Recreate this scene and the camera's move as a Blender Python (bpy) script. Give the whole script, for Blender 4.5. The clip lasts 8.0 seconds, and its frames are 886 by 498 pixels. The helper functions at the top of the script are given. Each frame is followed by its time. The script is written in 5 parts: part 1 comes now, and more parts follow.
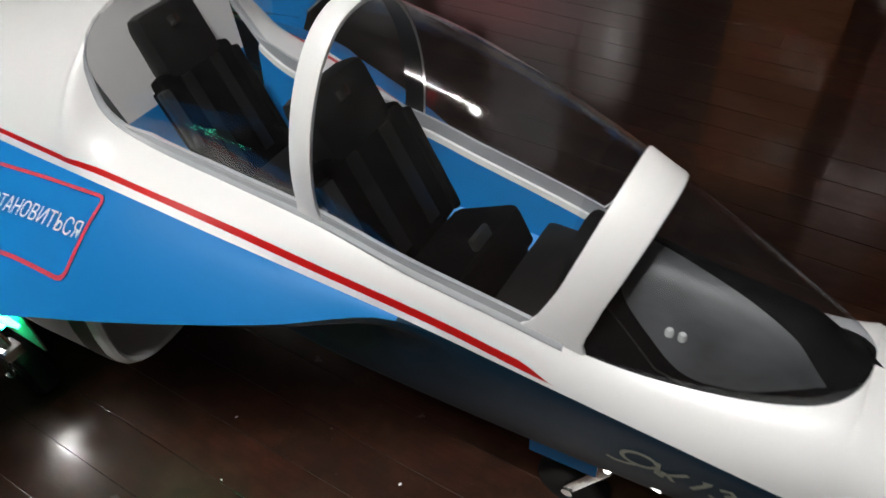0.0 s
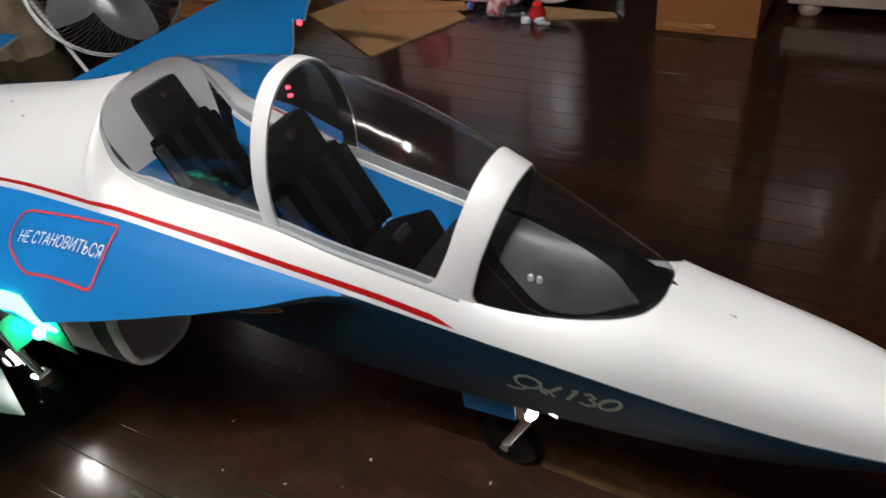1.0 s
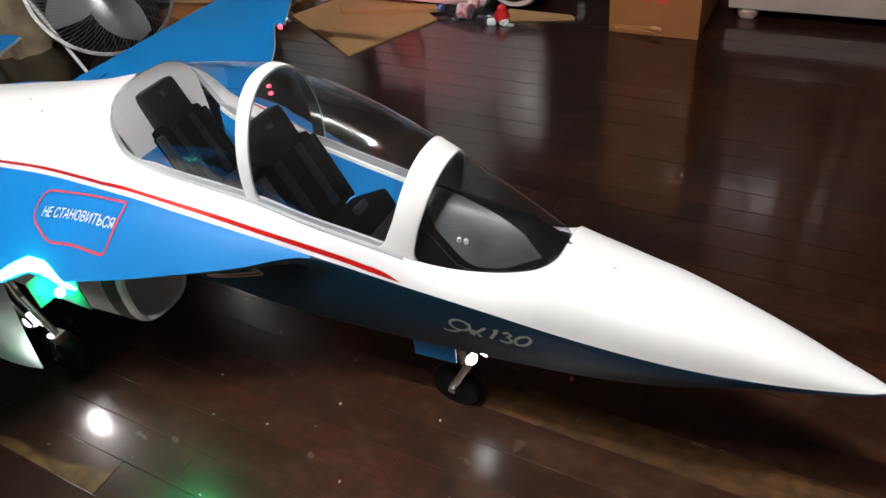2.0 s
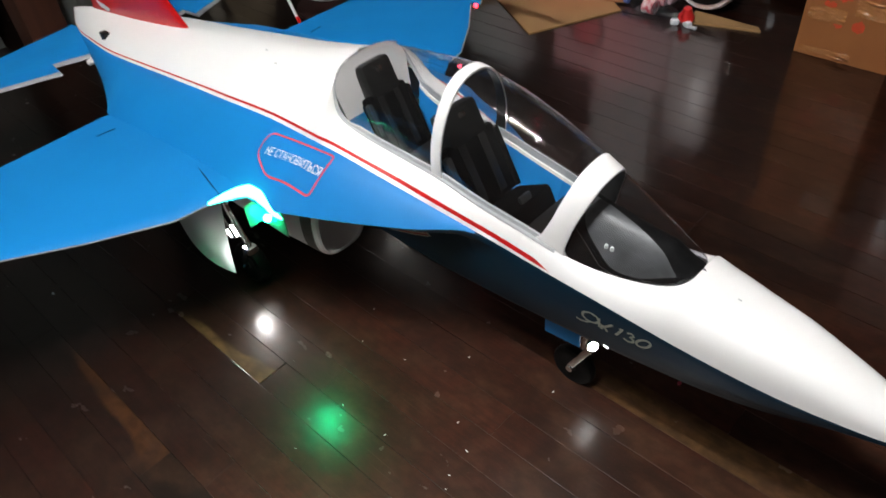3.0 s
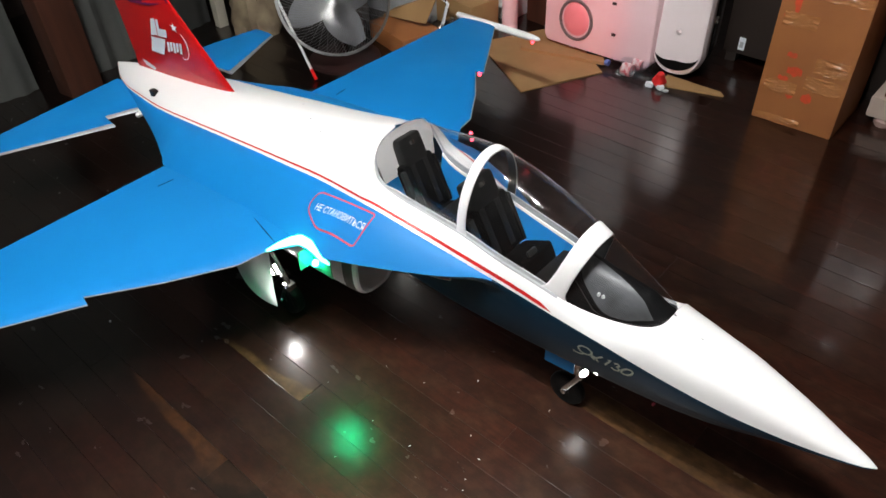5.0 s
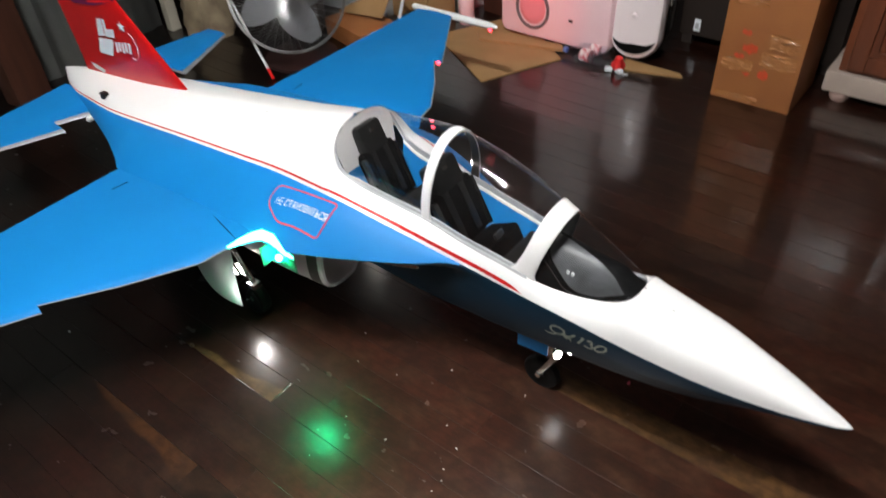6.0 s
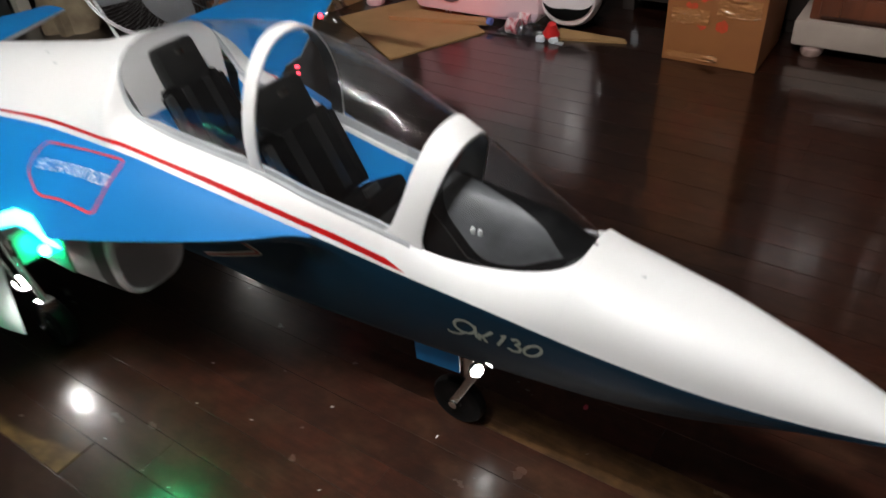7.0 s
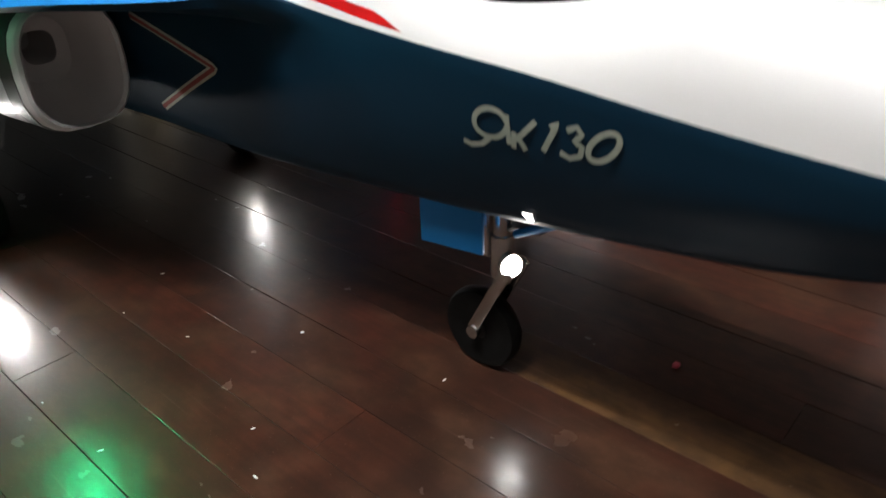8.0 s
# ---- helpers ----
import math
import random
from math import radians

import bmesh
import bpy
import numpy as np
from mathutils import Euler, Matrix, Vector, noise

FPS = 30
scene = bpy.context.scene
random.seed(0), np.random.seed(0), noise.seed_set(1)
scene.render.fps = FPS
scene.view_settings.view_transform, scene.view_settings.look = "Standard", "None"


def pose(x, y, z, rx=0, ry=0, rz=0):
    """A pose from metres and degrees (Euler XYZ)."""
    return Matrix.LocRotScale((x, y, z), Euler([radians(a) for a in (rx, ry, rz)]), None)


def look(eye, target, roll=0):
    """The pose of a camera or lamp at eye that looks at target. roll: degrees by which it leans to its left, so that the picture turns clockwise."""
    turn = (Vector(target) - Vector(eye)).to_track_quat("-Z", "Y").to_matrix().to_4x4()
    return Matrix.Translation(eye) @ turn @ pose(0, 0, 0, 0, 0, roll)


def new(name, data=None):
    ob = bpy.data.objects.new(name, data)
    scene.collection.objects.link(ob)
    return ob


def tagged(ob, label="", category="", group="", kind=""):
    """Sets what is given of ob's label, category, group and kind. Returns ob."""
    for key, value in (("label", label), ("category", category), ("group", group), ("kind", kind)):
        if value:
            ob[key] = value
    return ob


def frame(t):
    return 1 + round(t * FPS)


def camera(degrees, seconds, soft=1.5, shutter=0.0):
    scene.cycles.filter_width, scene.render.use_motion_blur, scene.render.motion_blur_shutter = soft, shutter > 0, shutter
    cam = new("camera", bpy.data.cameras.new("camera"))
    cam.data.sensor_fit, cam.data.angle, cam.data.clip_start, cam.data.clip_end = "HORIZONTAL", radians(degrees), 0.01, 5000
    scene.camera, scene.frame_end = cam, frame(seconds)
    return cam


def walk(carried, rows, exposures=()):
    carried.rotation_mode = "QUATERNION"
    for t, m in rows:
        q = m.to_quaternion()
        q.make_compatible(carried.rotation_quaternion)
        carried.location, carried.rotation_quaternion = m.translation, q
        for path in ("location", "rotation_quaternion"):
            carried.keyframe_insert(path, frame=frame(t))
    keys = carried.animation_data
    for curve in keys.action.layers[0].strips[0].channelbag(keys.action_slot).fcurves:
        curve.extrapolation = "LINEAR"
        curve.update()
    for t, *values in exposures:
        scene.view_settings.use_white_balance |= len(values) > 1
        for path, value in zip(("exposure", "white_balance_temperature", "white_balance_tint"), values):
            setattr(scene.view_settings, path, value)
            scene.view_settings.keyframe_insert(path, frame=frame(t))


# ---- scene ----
cam = camera(62.8, 8.0, soft=1.55, shutter=0.4)
PATH = [
    (0, (1.8096, -0.3733, 0.7870), (1.2067, 0.4999, -0.2733), -4.48),
    (0.2, (1.8528, -0.3983, 0.7975), (1.2133, 0.4903, -0.2279), -6.57),
    (0.5, (1.9284, -0.4511, 0.8315), (1.2637, 0.4896, -0.1294), -4.76),
    (0.7, (1.9477, -0.4658, 0.8465), (1.2350, 0.4677, -0.0866), -8.27),
    (1, (1.9808, -0.5043, 0.8528), (1.3307, 0.4595, -0.0951), -8.81),
    (1.2, (1.9925, -0.5254, 0.8605), (1.3555, 0.4445, -0.0902), -8.99),
    (2.3, (2.1484, -0.6475, 0.9707), (1.5187, 0.3099, 0.0027), -8.12),
    (2.5, (2.1582, -0.6669, 0.9930), (1.4720, 0.2415, 0.0163), -8.15),
    (2.8, (2.1247, -0.6819, 1.0317), (1.3406, 0.1296, 0.0434), -6.93),
    (3, (2.1360, -0.7016, 1.0674), (1.3265, 0.0649, 0.0638), -5.78),
    (3.2, (2.1429, -0.7461, 1.1190), (1.3350, 0.0967, 0.1772), -3.39),
    (3.5, (2.1710, -0.8074, 1.1907), (1.4565, 0.0608, 0.1978), -3.23),
    (4, (2.1961, -0.8719, 1.2608), (1.4357, -0.0129, 0.2944), -2.74),
    (4.2, (2.1959, -0.8757, 1.2737), (1.4079, -0.0269, 0.3205), -2.30),
    (5.3, (2.1841, -0.8776, 1.2768), (1.4017, -0.0530, 0.2981), -2.92),
    (5.5, (2.1940, -0.8816, 1.2712), (1.4119, -0.0488, 0.2992), -3.24),
    (5.8, (2.1976, -0.8816, 1.2631), (1.4424, -0.0089, 0.3048), -2.60),
    (6, (2.1919, -0.8730, 1.2365), (1.4524, -0.0027, 0.2640), -3.74),
    (6.3, (2.1674, -0.7918, 1.1367), (1.5258, 0.0886, 0.1055), -2.86),
    (6.5, (2.1394, -0.7300, 1.0680), (1.5194, 0.1638, 0.0352), -2.71),
    (6.8, (2.1294, -0.6277, 0.9515), (1.4378, 0.3060, 0.0029), -4.98),
    (7, (2.1050, -0.5706, 0.8413), (1.4021, 0.3997, -0.0612), -4.34),
    (7.2, (2.0772, -0.5145, 0.6946), (1.3888, 0.4441, -0.1479), -2.98),
    (7.3, (2.0680, -0.4981, 0.6537), (1.3469, 0.4496, -0.1736), -1.52),
    (7.4, (2.0537, -0.4757, 0.5978), (1.3181, 0.4744, -0.2139), -0.98),
    (7.5, (2.0490, -0.4635, 0.5599), (1.3176, 0.4760, -0.2678), 0.53),
    (7.6, (2.0474, -0.4599, 0.5386), (1.2914, 0.4795, -0.2667), 0.99),
    (8, (2.0548, -0.4450, 0.4423), (1.2036, 0.4970, -0.2581), -2.12),
]
walk(cam, [(t, look(eye, target, roll)) for t, eye, target, roll in PATH], [(0, -0.75), (1.2, -0.6), (2.3, 0.0), (3.0, -0.2), (3.6, 0.0), (6.0, 0.0), (6.5, 0.2), (7.0, -0.36), (7.5, -0.36), (8, 0.1)])

# ---------------------------------------------------------------- world and lamps
world = bpy.data.worlds.new("world")
scene.world = world
world.use_nodes = True
world.node_tree.nodes["Background"].inputs[0].default_value = (0.9, 0.95, 1.0, 1)
world.node_tree.nodes["Background"].inputs[1].default_value = 0.0003
scene.view_settings.exposure = 0.0


def lamp(name, kind, energy, colour, m, size=(0.1, 0.1), spot=None):
    data = bpy.data.lights.new(name, kind)
    data.energy, data.color = energy, colour
    if kind == "AREA":
        data.shape, data.size, data.size_y = "RECTANGLE", size[0], size[1]
    elif kind == "SPOT":
        data.shadow_soft_size, data.spot_size, data.spot_blend = size[0], radians(spot or 90), 0.6
    else:
        data.shadow_soft_size = size[0]
    ob = new(name, data)
    ob.matrix_world = m
    return ob


# beams of the jet's own lamps
lamp("nose_beam", "SPOT", 0.15, (1, 0.98, 0.94), look((1.752, -0.012, 0.124), (2.6, -0.4, 0.05)), (0.008,), 80)

lamp("gear_beam", "SPOT", 2.0, (1, 0.98, 0.95), look((1.018, -0.213, 0.132), (2.0, -0.44, 0.06)), (0.016,), 112)
lamp("gear_beam", "SPOT", 1.0, (1, 0.98, 0.95), look((1.018, 0.213, 0.132), (2.0, 0.0, 0.06)), (0.016,), 64)

# red strobe under the far wing tip
lamp("strobe_beam", "SPOT", 2.2, (1, 0.04, 0.06), look((.88, .965, .245), (.72, 1.42, .17)), (0.006,), 75)

# ---------------------------------------------------------------- materials
def material(name, colour, rough=0.5, metal=0.0, second=None, scale=8.0, stretch=(1, 1, 1), grain=0.0, bump=0.0,
             bump_scale=60.0, coat=0.0, emit=None, strength=0.0, vary=0.0, spec=0.5, rough_vary=0.0):
    """A painted, plastic, wooden or metal surface: base colour with a second tone in noise, fine grain, bump, and wear in the gloss."""
    m = bpy.data.materials.new(name)
    m.use_nodes = True
    nt = m.node_tree
    n, link = nt.nodes, nt.links.new
    b = n["Principled BSDF"]
    b.inputs["Base Color"].default_value = (*colour, 1)
    b.inputs["Roughness"].default_value = rough
    b.inputs["Metallic"].default_value = metal
    b.inputs["Specular IOR Level"].default_value = spec
    b.inputs["Coat Weight"].default_value = coat
    b.inputs["Coat Roughness"].default_value = 0.08
    co = n.new("ShaderNodeTexCoord")
    mp = n.new("ShaderNodeMapping")
    mp.inputs["Scale"].default_value = stretch
    link(co.outputs["Object"], mp.inputs["Vector"])
    last = None
    if second:
        tex = n.new("ShaderNodeTexNoise")
        tex.inputs["Scale"].default_value, tex.inputs["Detail"].default_value = scale, 6
        link(mp.outputs[0], tex.inputs["Vector"])
        ramp = n.new("ShaderNodeValToRGB")
        ramp.color_ramp.elements[0].position, ramp.color_ramp.elements[1].position = 0.35, 0.68
        ramp.color_ramp.elements[0].color, ramp.color_ramp.elements[1].color = (*colour, 1), (*second, 1)
        link(tex.outputs["Fac"], ramp.inputs[0])
        last = ramp.outputs[0]
    if vary:
        info = n.new("ShaderNodeObjectInfo")
        ma = n.new("ShaderNodeMapRange")
        ma.inputs["To Min"].default_value, ma.inputs["To Max"].default_value = 1 - vary, 1 + vary
        link(info.outputs["Random"], ma.inputs["Value"])
        mul = n.new("ShaderNodeMixRGB")
        mul.blend_type, mul.inputs[0].default_value = "MULTIPLY", 1.0
        mul.inputs[1].default_value = (*colour, 1)
        if last:
            link(last, mul.inputs[1])
        link(ma.outputs[0], mul.inputs[2])
        last = mul.outputs[0]
    if last:
        link(last, b.inputs["Base Color"])
    if rough_vary:
        t2 = n.new("ShaderNodeTexNoise")
        t2.inputs["Scale"].default_value, t2.inputs["Detail"].default_value = scale * 1.7, 5
        link(mp.outputs[0], t2.inputs["Vector"])
        m2 = n.new("ShaderNodeMapRange")
        m2.inputs["To Min"].default_value, m2.inputs["To Max"].default_value = rough - rough_vary, rough + rough_vary
        link(t2.outputs["Fac"], m2.inputs["Value"])
        link(m2.outputs[0], b.inputs["Roughness"])
    if bump:
        t3 = n.new("ShaderNodeTexNoise")
        t3.inputs["Scale"].default_value, t3.inputs["Detail"].default_value = bump_scale, 4
        link(mp.outputs[0], t3.inputs["Vector"])
        bp = n.new("ShaderNodeBump")
        bp.inputs["Strength"].default_value, bp.inputs["Distance"].default_value = bump, 0.002
        link(t3.outputs["Fac"], bp.inputs["Height"])
        link(bp.outputs[0], b.inputs["Normal"])
    if emit:
        b.inputs["Emission Color"].default_value = (*emit, 1)
        b.inputs["Emission Strength"].default_value = strength
    return m


def clear_glass(name, tint, rough=0.03, normal_gloss=0.06, dust=0.0):
    """Thin clear sheet: see-through, with a gloss that grows towards grazing sight and a film of dust."""
    m = bpy.data.materials.new(name)
    m.use_nodes = True
    nt = m.node_tree
    n, link = nt.nodes, nt.links.new
    n.remove(n["Principled BSDF"])
    tr, gl, lw, mix = (n.new(k) for k in ("ShaderNodeBsdfTransparent", "ShaderNodeBsdfGlossy", "ShaderNodeLayerWeight", "ShaderNodeMixShader"))
    tr.inputs[0].default_value = (*tint, 1)
    gl.inputs["Roughness"].default_value = rough
    lw.inputs["Blend"].default_value = 0.5
    wave, uneven = n.new("ShaderNodeTexNoise"), n.new("ShaderNodeBump")
    wave.inputs["Scale"].default_value, wave.inputs["Detail"].default_value = 14.0, 5
    uneven.inputs["Strength"].default_value, uneven.inputs["Distance"].default_value = 0.10, 0.004
    link(wave.outputs["Fac"], uneven.inputs["Height"])
    link(uneven.outputs[0], gl.inputs["Normal"])
    power, scale = n.new("ShaderNodeMath"), n.new("ShaderNodeMath")
    power.operation, scale.operation = "POWER", "MULTIPLY_ADD"
    power.inputs[1].default_value = 5.0
    scale.inputs[1].default_value, scale.inputs[2].default_value = 0.9 - normal_gloss, normal_gloss
    link(lw.outputs["Facing"], power.inputs[0])
    link(power.outputs[0], scale.inputs[0])
    link(scale.outputs[0], mix.inputs[0])
    film, dusty, speck, amount = (n.new(k) for k in ("ShaderNodeBsdfDiffuse", "ShaderNodeMixShader", "ShaderNodeTexNoise", "ShaderNodeMapRange"))
    film.inputs[0].default_value = (0.7, 0.68, 0.68, 1)
    speck.inputs["Scale"].default_value, speck.inputs["Detail"].default_value = 22.0, 8
    amount.inputs["From Min"].default_value, amount.inputs["From Max"].default_value = 0.35, 0.75
    amount.inputs["To Min"].default_value, amount.inputs["To Max"].default_value = dust * 0.5, dust * 1.8
    link(speck.outputs["Fac"], amount.inputs["Value"])
    link(amount.outputs[0], dusty.inputs[0])
    link(tr.outputs[0], dusty.inputs[1])
    link(film.outputs[0], dusty.inputs[2])
    link(dusty.outputs[0], mix.inputs[1])
    link(gl.outputs[0], mix.inputs[2])
    link(mix.outputs[0], n["Material Output"].inputs[0])
    return m


WHITE = material("white_paint", (0.83, 0.83, 0.82), 0.34, second=(0.79, 0.795, 0.80), scale=5, coat=0.15, bump=0.03, bump_scale=90, rough_vary=0.06)
BLUE = material("blue_paint", (0.004, 0.172, 0.47), 0.52, second=(0.006, 0.19, 0.51), scale=4, bump=0.03, bump_scale=40, rough_vary=0.07, spec=0.25)
NAVY = material("navy_paint", (0.0022, 0.018, 0.036), 0.48, second=(0.003, 0.023, 0.045), scale=6, bump=0.03, bump_scale=50, rough_vary=0.06, spec=0.14)
RED = material("red_paint", (0.58, 0.008, 0.008), 0.32, second=(0.50, 0.006, 0.008), scale=6, coat=0.2, rough_vary=0.05)
PURPLE = material("purple_paint", (0.11, 0.004, 0.045), 0.36, second=(0.085, 0.004, 0.05), scale=7, coat=0.15)
DECAL_RED = material("red_decal", (0.52, 0.05, 0.09), 0.45)
DECAL_WHITE = material("white_decal", (0.72, 0.76, 0.80), 0.5)
DECAL_CREAM = material("cream_decal", (0.24, 0.27, 0.22), 0.55, second=(0.30, 0.32, 0.27), scale=90)
DECAL_BROWN = material("brown_decal", (0.30, 0.05, 0.035), 0.5)
ARROW_CREAM = material("arrow_cream", (0.52, 0.54, 0.44), 0.55, second=(0.44, 0.46, 0.38), scale=90)
SILVER = material("silver_edge", (0.34, 0.35, 0.36), 0.42, metal=0.35, second=(0.26, 0.27, 0.28), scale=20)
GREY = material("grey_paint", (0.42, 0.44, 0.46), 0.5, second=(0.36, 0.38, 0.40), scale=12)
PALE = material("pale_grey_paint", (0.70, 0.72, 0.72), 0.5, second=(0.63, 0.65, 0.65), scale=10)
BAND = material("dark_band", (0.07, 0.065, 0.06), 0.45, second=(0.10, 0.095, 0.09), scale=30)
BLACK = material("black_plastic", (0.005, 0.005, 0.005), 0.45, second=(0.008, 0.008, 0.008), scale=40, bump=0.1, spec=0.25)
CLOTH = material("black_cloth", (0.0015, 0.0015, 0.0018), 0.85, spec=0.03, second=(0.0025, 0.0025, 0.0025), scale=60, bump=0.3, bump_scale=300)
DARKGREY = material("dark_grey_plastic", (0.014, 0.0145, 0.0145), 0.45, second=(0.020, 0.021, 0.020), scale=30)
DECK = material("grey_deck", (0.110, 0.114, 0.120), 0.42, second=(0.040, 0.042, 0.044), scale=16, stretch=(1, 2.5, 1), rough_vary=0.10, bump=0.1)
METAL = material("bright_metal", (0.62, 0.62, 0.60), 0.22, metal=1.0, second=(0.5, 0.5, 0.48), scale=60, rough_vary=0.08)
RUBBER = material("tyre_rubber", (0.0025, 0.0025, 0.0025), 0.55, second=(0.004, 0.004, 0.004), scale=40, bump=0.2, spec=0.12)
LIGHTBLUE = material("light_blue_panel", (0.06, 0.26, 0.60), 0.5, second=(0.09, 0.32, 0.66), scale=40)
CANOPY = clear_glass("canopy_glass", (0.90, 0.90, 0.91), normal_gloss=0.05, dust=0.006)
WINDSCREEN = clear_glass("windscreen_glass", (0.74, 0.76, 0.78), normal_gloss=0.05, dust=0.006)
LED_WHITE = material("white_led", (0.9, 0.9, 0.9), 0.3, emit=(1.0, 0.98, 0.93), strength=60.0)
LED_SMALL = material("small_white_led", (0.9, 0.9, 0.9), 0.3, emit=(1.0, 0.98, 0.93), strength=8.0)
# glow that stands in for the green bulb's glare on the blue paint
GREEN_GLARE = material("green_glare", (0.1, 0.6, 0.4), 0.3, emit=(0.10, 1.0, 0.50), strength=11.0)
LED_BULB = material("green_bulb", (0.1, 0.6, 0.4), 0.3, emit=(0.004, 1.0, 0.34), strength=440.0)
LED_RED = material("red_led", (0.6, 0.1, 0.1), 0.3, emit=(1.0, 0.05, 0.09), strength=6.0)
LED_STROBE = material("red_strobe", (0.6, 0.05, 0.05), 0.3, emit=(1.0, 0.03, 0.05), strength=9.0)
LED_DIM = material("green_indicator", (0.1, 0.6, 0.3), 0.3, emit=(0.02, 1.0, 0.35), strength=1.6)


def plank_material(name, dark, light, sap=None, hug=1):
    """Varnished floorboard: grain drawn out along the board, stains, scratches, worn gloss, and painted floor light."""
    m = bpy.data.materials.new(name)
    m.use_nodes = True
    nt = m.node_tree
    n, link = nt.nodes, nt.links.new
    b = n["Principled BSDF"]
    co, info = n.new("ShaderNodeTexCoord"), n.new("ShaderNodeObjectInfo")
    add = n.new("ShaderNodeVectorMath")
    add.operation = "MULTIPLY_ADD"
    add.inputs[1].default_value = (1, 1, 1)
    link(co.outputs["Object"], add.inputs[0])
    sc = n.new("ShaderNodeVectorMath")
    sc.operation = "SCALE"
    sc.inputs[0].default_value = (31, 17, 5)
    link(info.outputs["Random"], sc.inputs["Scale"])
    link(sc.outputs[0], add.inputs[2])
    mp = n.new("ShaderNodeMapping")
    mp.inputs["Scale"].default_value = (2.0, 42, 42)
    link(add.outputs[0], mp.inputs[0])
    g = n.new("ShaderNodeTexNoise")
    g.inputs["Scale"].default_value, g.inputs["Detail"].default_value, g.inputs["Distortion"].default_value = 4.0, 8, 0.3
    link(mp.outputs[0], g.inputs["Vector"])
    ramp = n.new("ShaderNodeValToRGB")
    ramp.color_ramp.elements[0].position, ramp.color_ramp.elements[1].position = 0.22, 0.82
    ramp.color_ramp.elements[0].color, ramp.color_ramp.elements[1].color = (*dark, 1), (*light, 1)
    link(g.outputs["Fac"], ramp.inputs[0])
    last = ramp.outputs[0]
    if sap:
        st = n.new("ShaderNodeTexNoise")
        st.inputs["Scale"].default_value, st.inputs["Detail"].default_value = 9.0, 7
        link(add.outputs[0], st.inputs["Vector"])
        sep = n.new("ShaderNodeSeparateXYZ")
        link(co.outputs["Object"], sep.inputs[0])
        a1, a2, a3 = (n.new("ShaderNodeMath") for _ in range(3))
        a1.operation = a2.operation = a3.operation = "MULTIPLY_ADD"
        a1.inputs[1].default_value, a1.inputs[2].default_value = 1.5, -0.07
        a2.inputs[1].default_value = -13.0 * hug
        a3.inputs[1].default_value = 0.75
        link(sep.outputs["X"], a1.inputs[0])
        link(sep.outputs["Y"], a2.inputs[0])
        link(a1.outputs[0], a2.inputs[2])
        link(st.outputs["Fac"], a3.inputs[0])
        link(a2.outputs[0], a3.inputs[2])
        r2 = n.new("ShaderNodeValToRGB")
        r2.color_ramp.elements[0].position, r2.color_ramp.elements[1].position = 0.42, 0.52
        link(a3.outputs[0], r2.inputs[0])
        mx = n.new("ShaderNodeMixRGB")
        mx.inputs[2].default_value = (*sap, 1)
        link(r2.outputs[0], mx.inputs[0])
        link(last, mx.inputs[1])
        last = mx.outputs[0]
    ma = n.new("ShaderNodeMapRange")
    ma.inputs["To Min"].default_value, ma.inputs["To Max"].default_value = 0.60, 1.45
    link(info.outputs["Random"], ma.inputs["Value"])

    def mixed(kind, fac, a, b):
        node = n.new("ShaderNodeMixRGB")
        node.blend_type = kind
        if isinstance(fac, float):
            node.inputs[0].default_value = fac
        else:
            link(fac, node.inputs[0])
        link(a, node.inputs[1])
        if isinstance(b, tuple):
            node.inputs[2].default_value = b
        else:
            link(b, node.inputs[2])
        return node.outputs[0]

    def patches(scale, lo, hi, stretch=(1, 1, 1), detail=6, low=0.0, high=1.0):
        """Noise over the whole room's floor, cut to a soft mask."""
        where = n.new("ShaderNodeMapping")
        where.inputs["Scale"].default_value = stretch
        link(place.outputs["Position"], where.inputs[0])
        tex = n.new("ShaderNodeTexNoise")
        tex.inputs["Scale"].default_value, tex.inputs["Detail"].default_value = scale, detail
        link(where.outputs[0], tex.inputs["Vector"])
        cut = n.new("ShaderNodeMapRange")
        cut.interpolation_type = "SMOOTHSTEP"
        cut.inputs["From Min"].default_value, cut.inputs["From Max"].default_value = lo, hi
        cut.inputs["To Min"].default_value, cut.inputs["To Max"].default_value = low, high
        link(tex.outputs["Fac"], cut.inputs["Value"])
        return cut.outputs[0]

    place = n.new("ShaderNodeNewGeometry")
    last = mixed("MULTIPLY", 1.0, last, ma.outputs[0])
    last = mixed("MULTIPLY", 1.0, last, patches(2.6, 0.30, 0.70, low=0.5, high=1.55))
    last = mixed("MIX", patches(11.0, 0.42, 0.70, (1, 1.6, 1), 10, 0.0, 0.8), last, (0.040, 0.017, 0.009, 1))
    last = mixed("MULTIPLY", 1.0, last, patches(34.0, 0.30, 0.70, (1, 1.3, 1), 8, 0.55, 1.40))
    last = mixed("MIX", patches(420.0, 0.68, 0.76, (1, 1, 1), 2, 0.0, 0.5), last, (0.11, 0.06, 0.045, 1))
    last = mixed("MIX", patches(60.0, 0.66, 0.76, (0.08, 2.2, 1), 2, 0.0, 0.4), last, (0.08, 0.042, 0.03, 1))
    # scuffed near side, polished towards the back wall; mask also drives the painted falloff
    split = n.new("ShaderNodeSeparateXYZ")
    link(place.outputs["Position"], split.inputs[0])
    near_side = n.new("ShaderNodeMapRange")
    near_side.inputs["From Min"].default_value, near_side.inputs["From Max"].default_value = 0.10, 0.50
    near_side.inputs["To Min"].default_value, near_side.inputs["To Max"].default_value = 1.0, 0.32
    link(split.outputs["Y"], near_side.inputs["Value"])
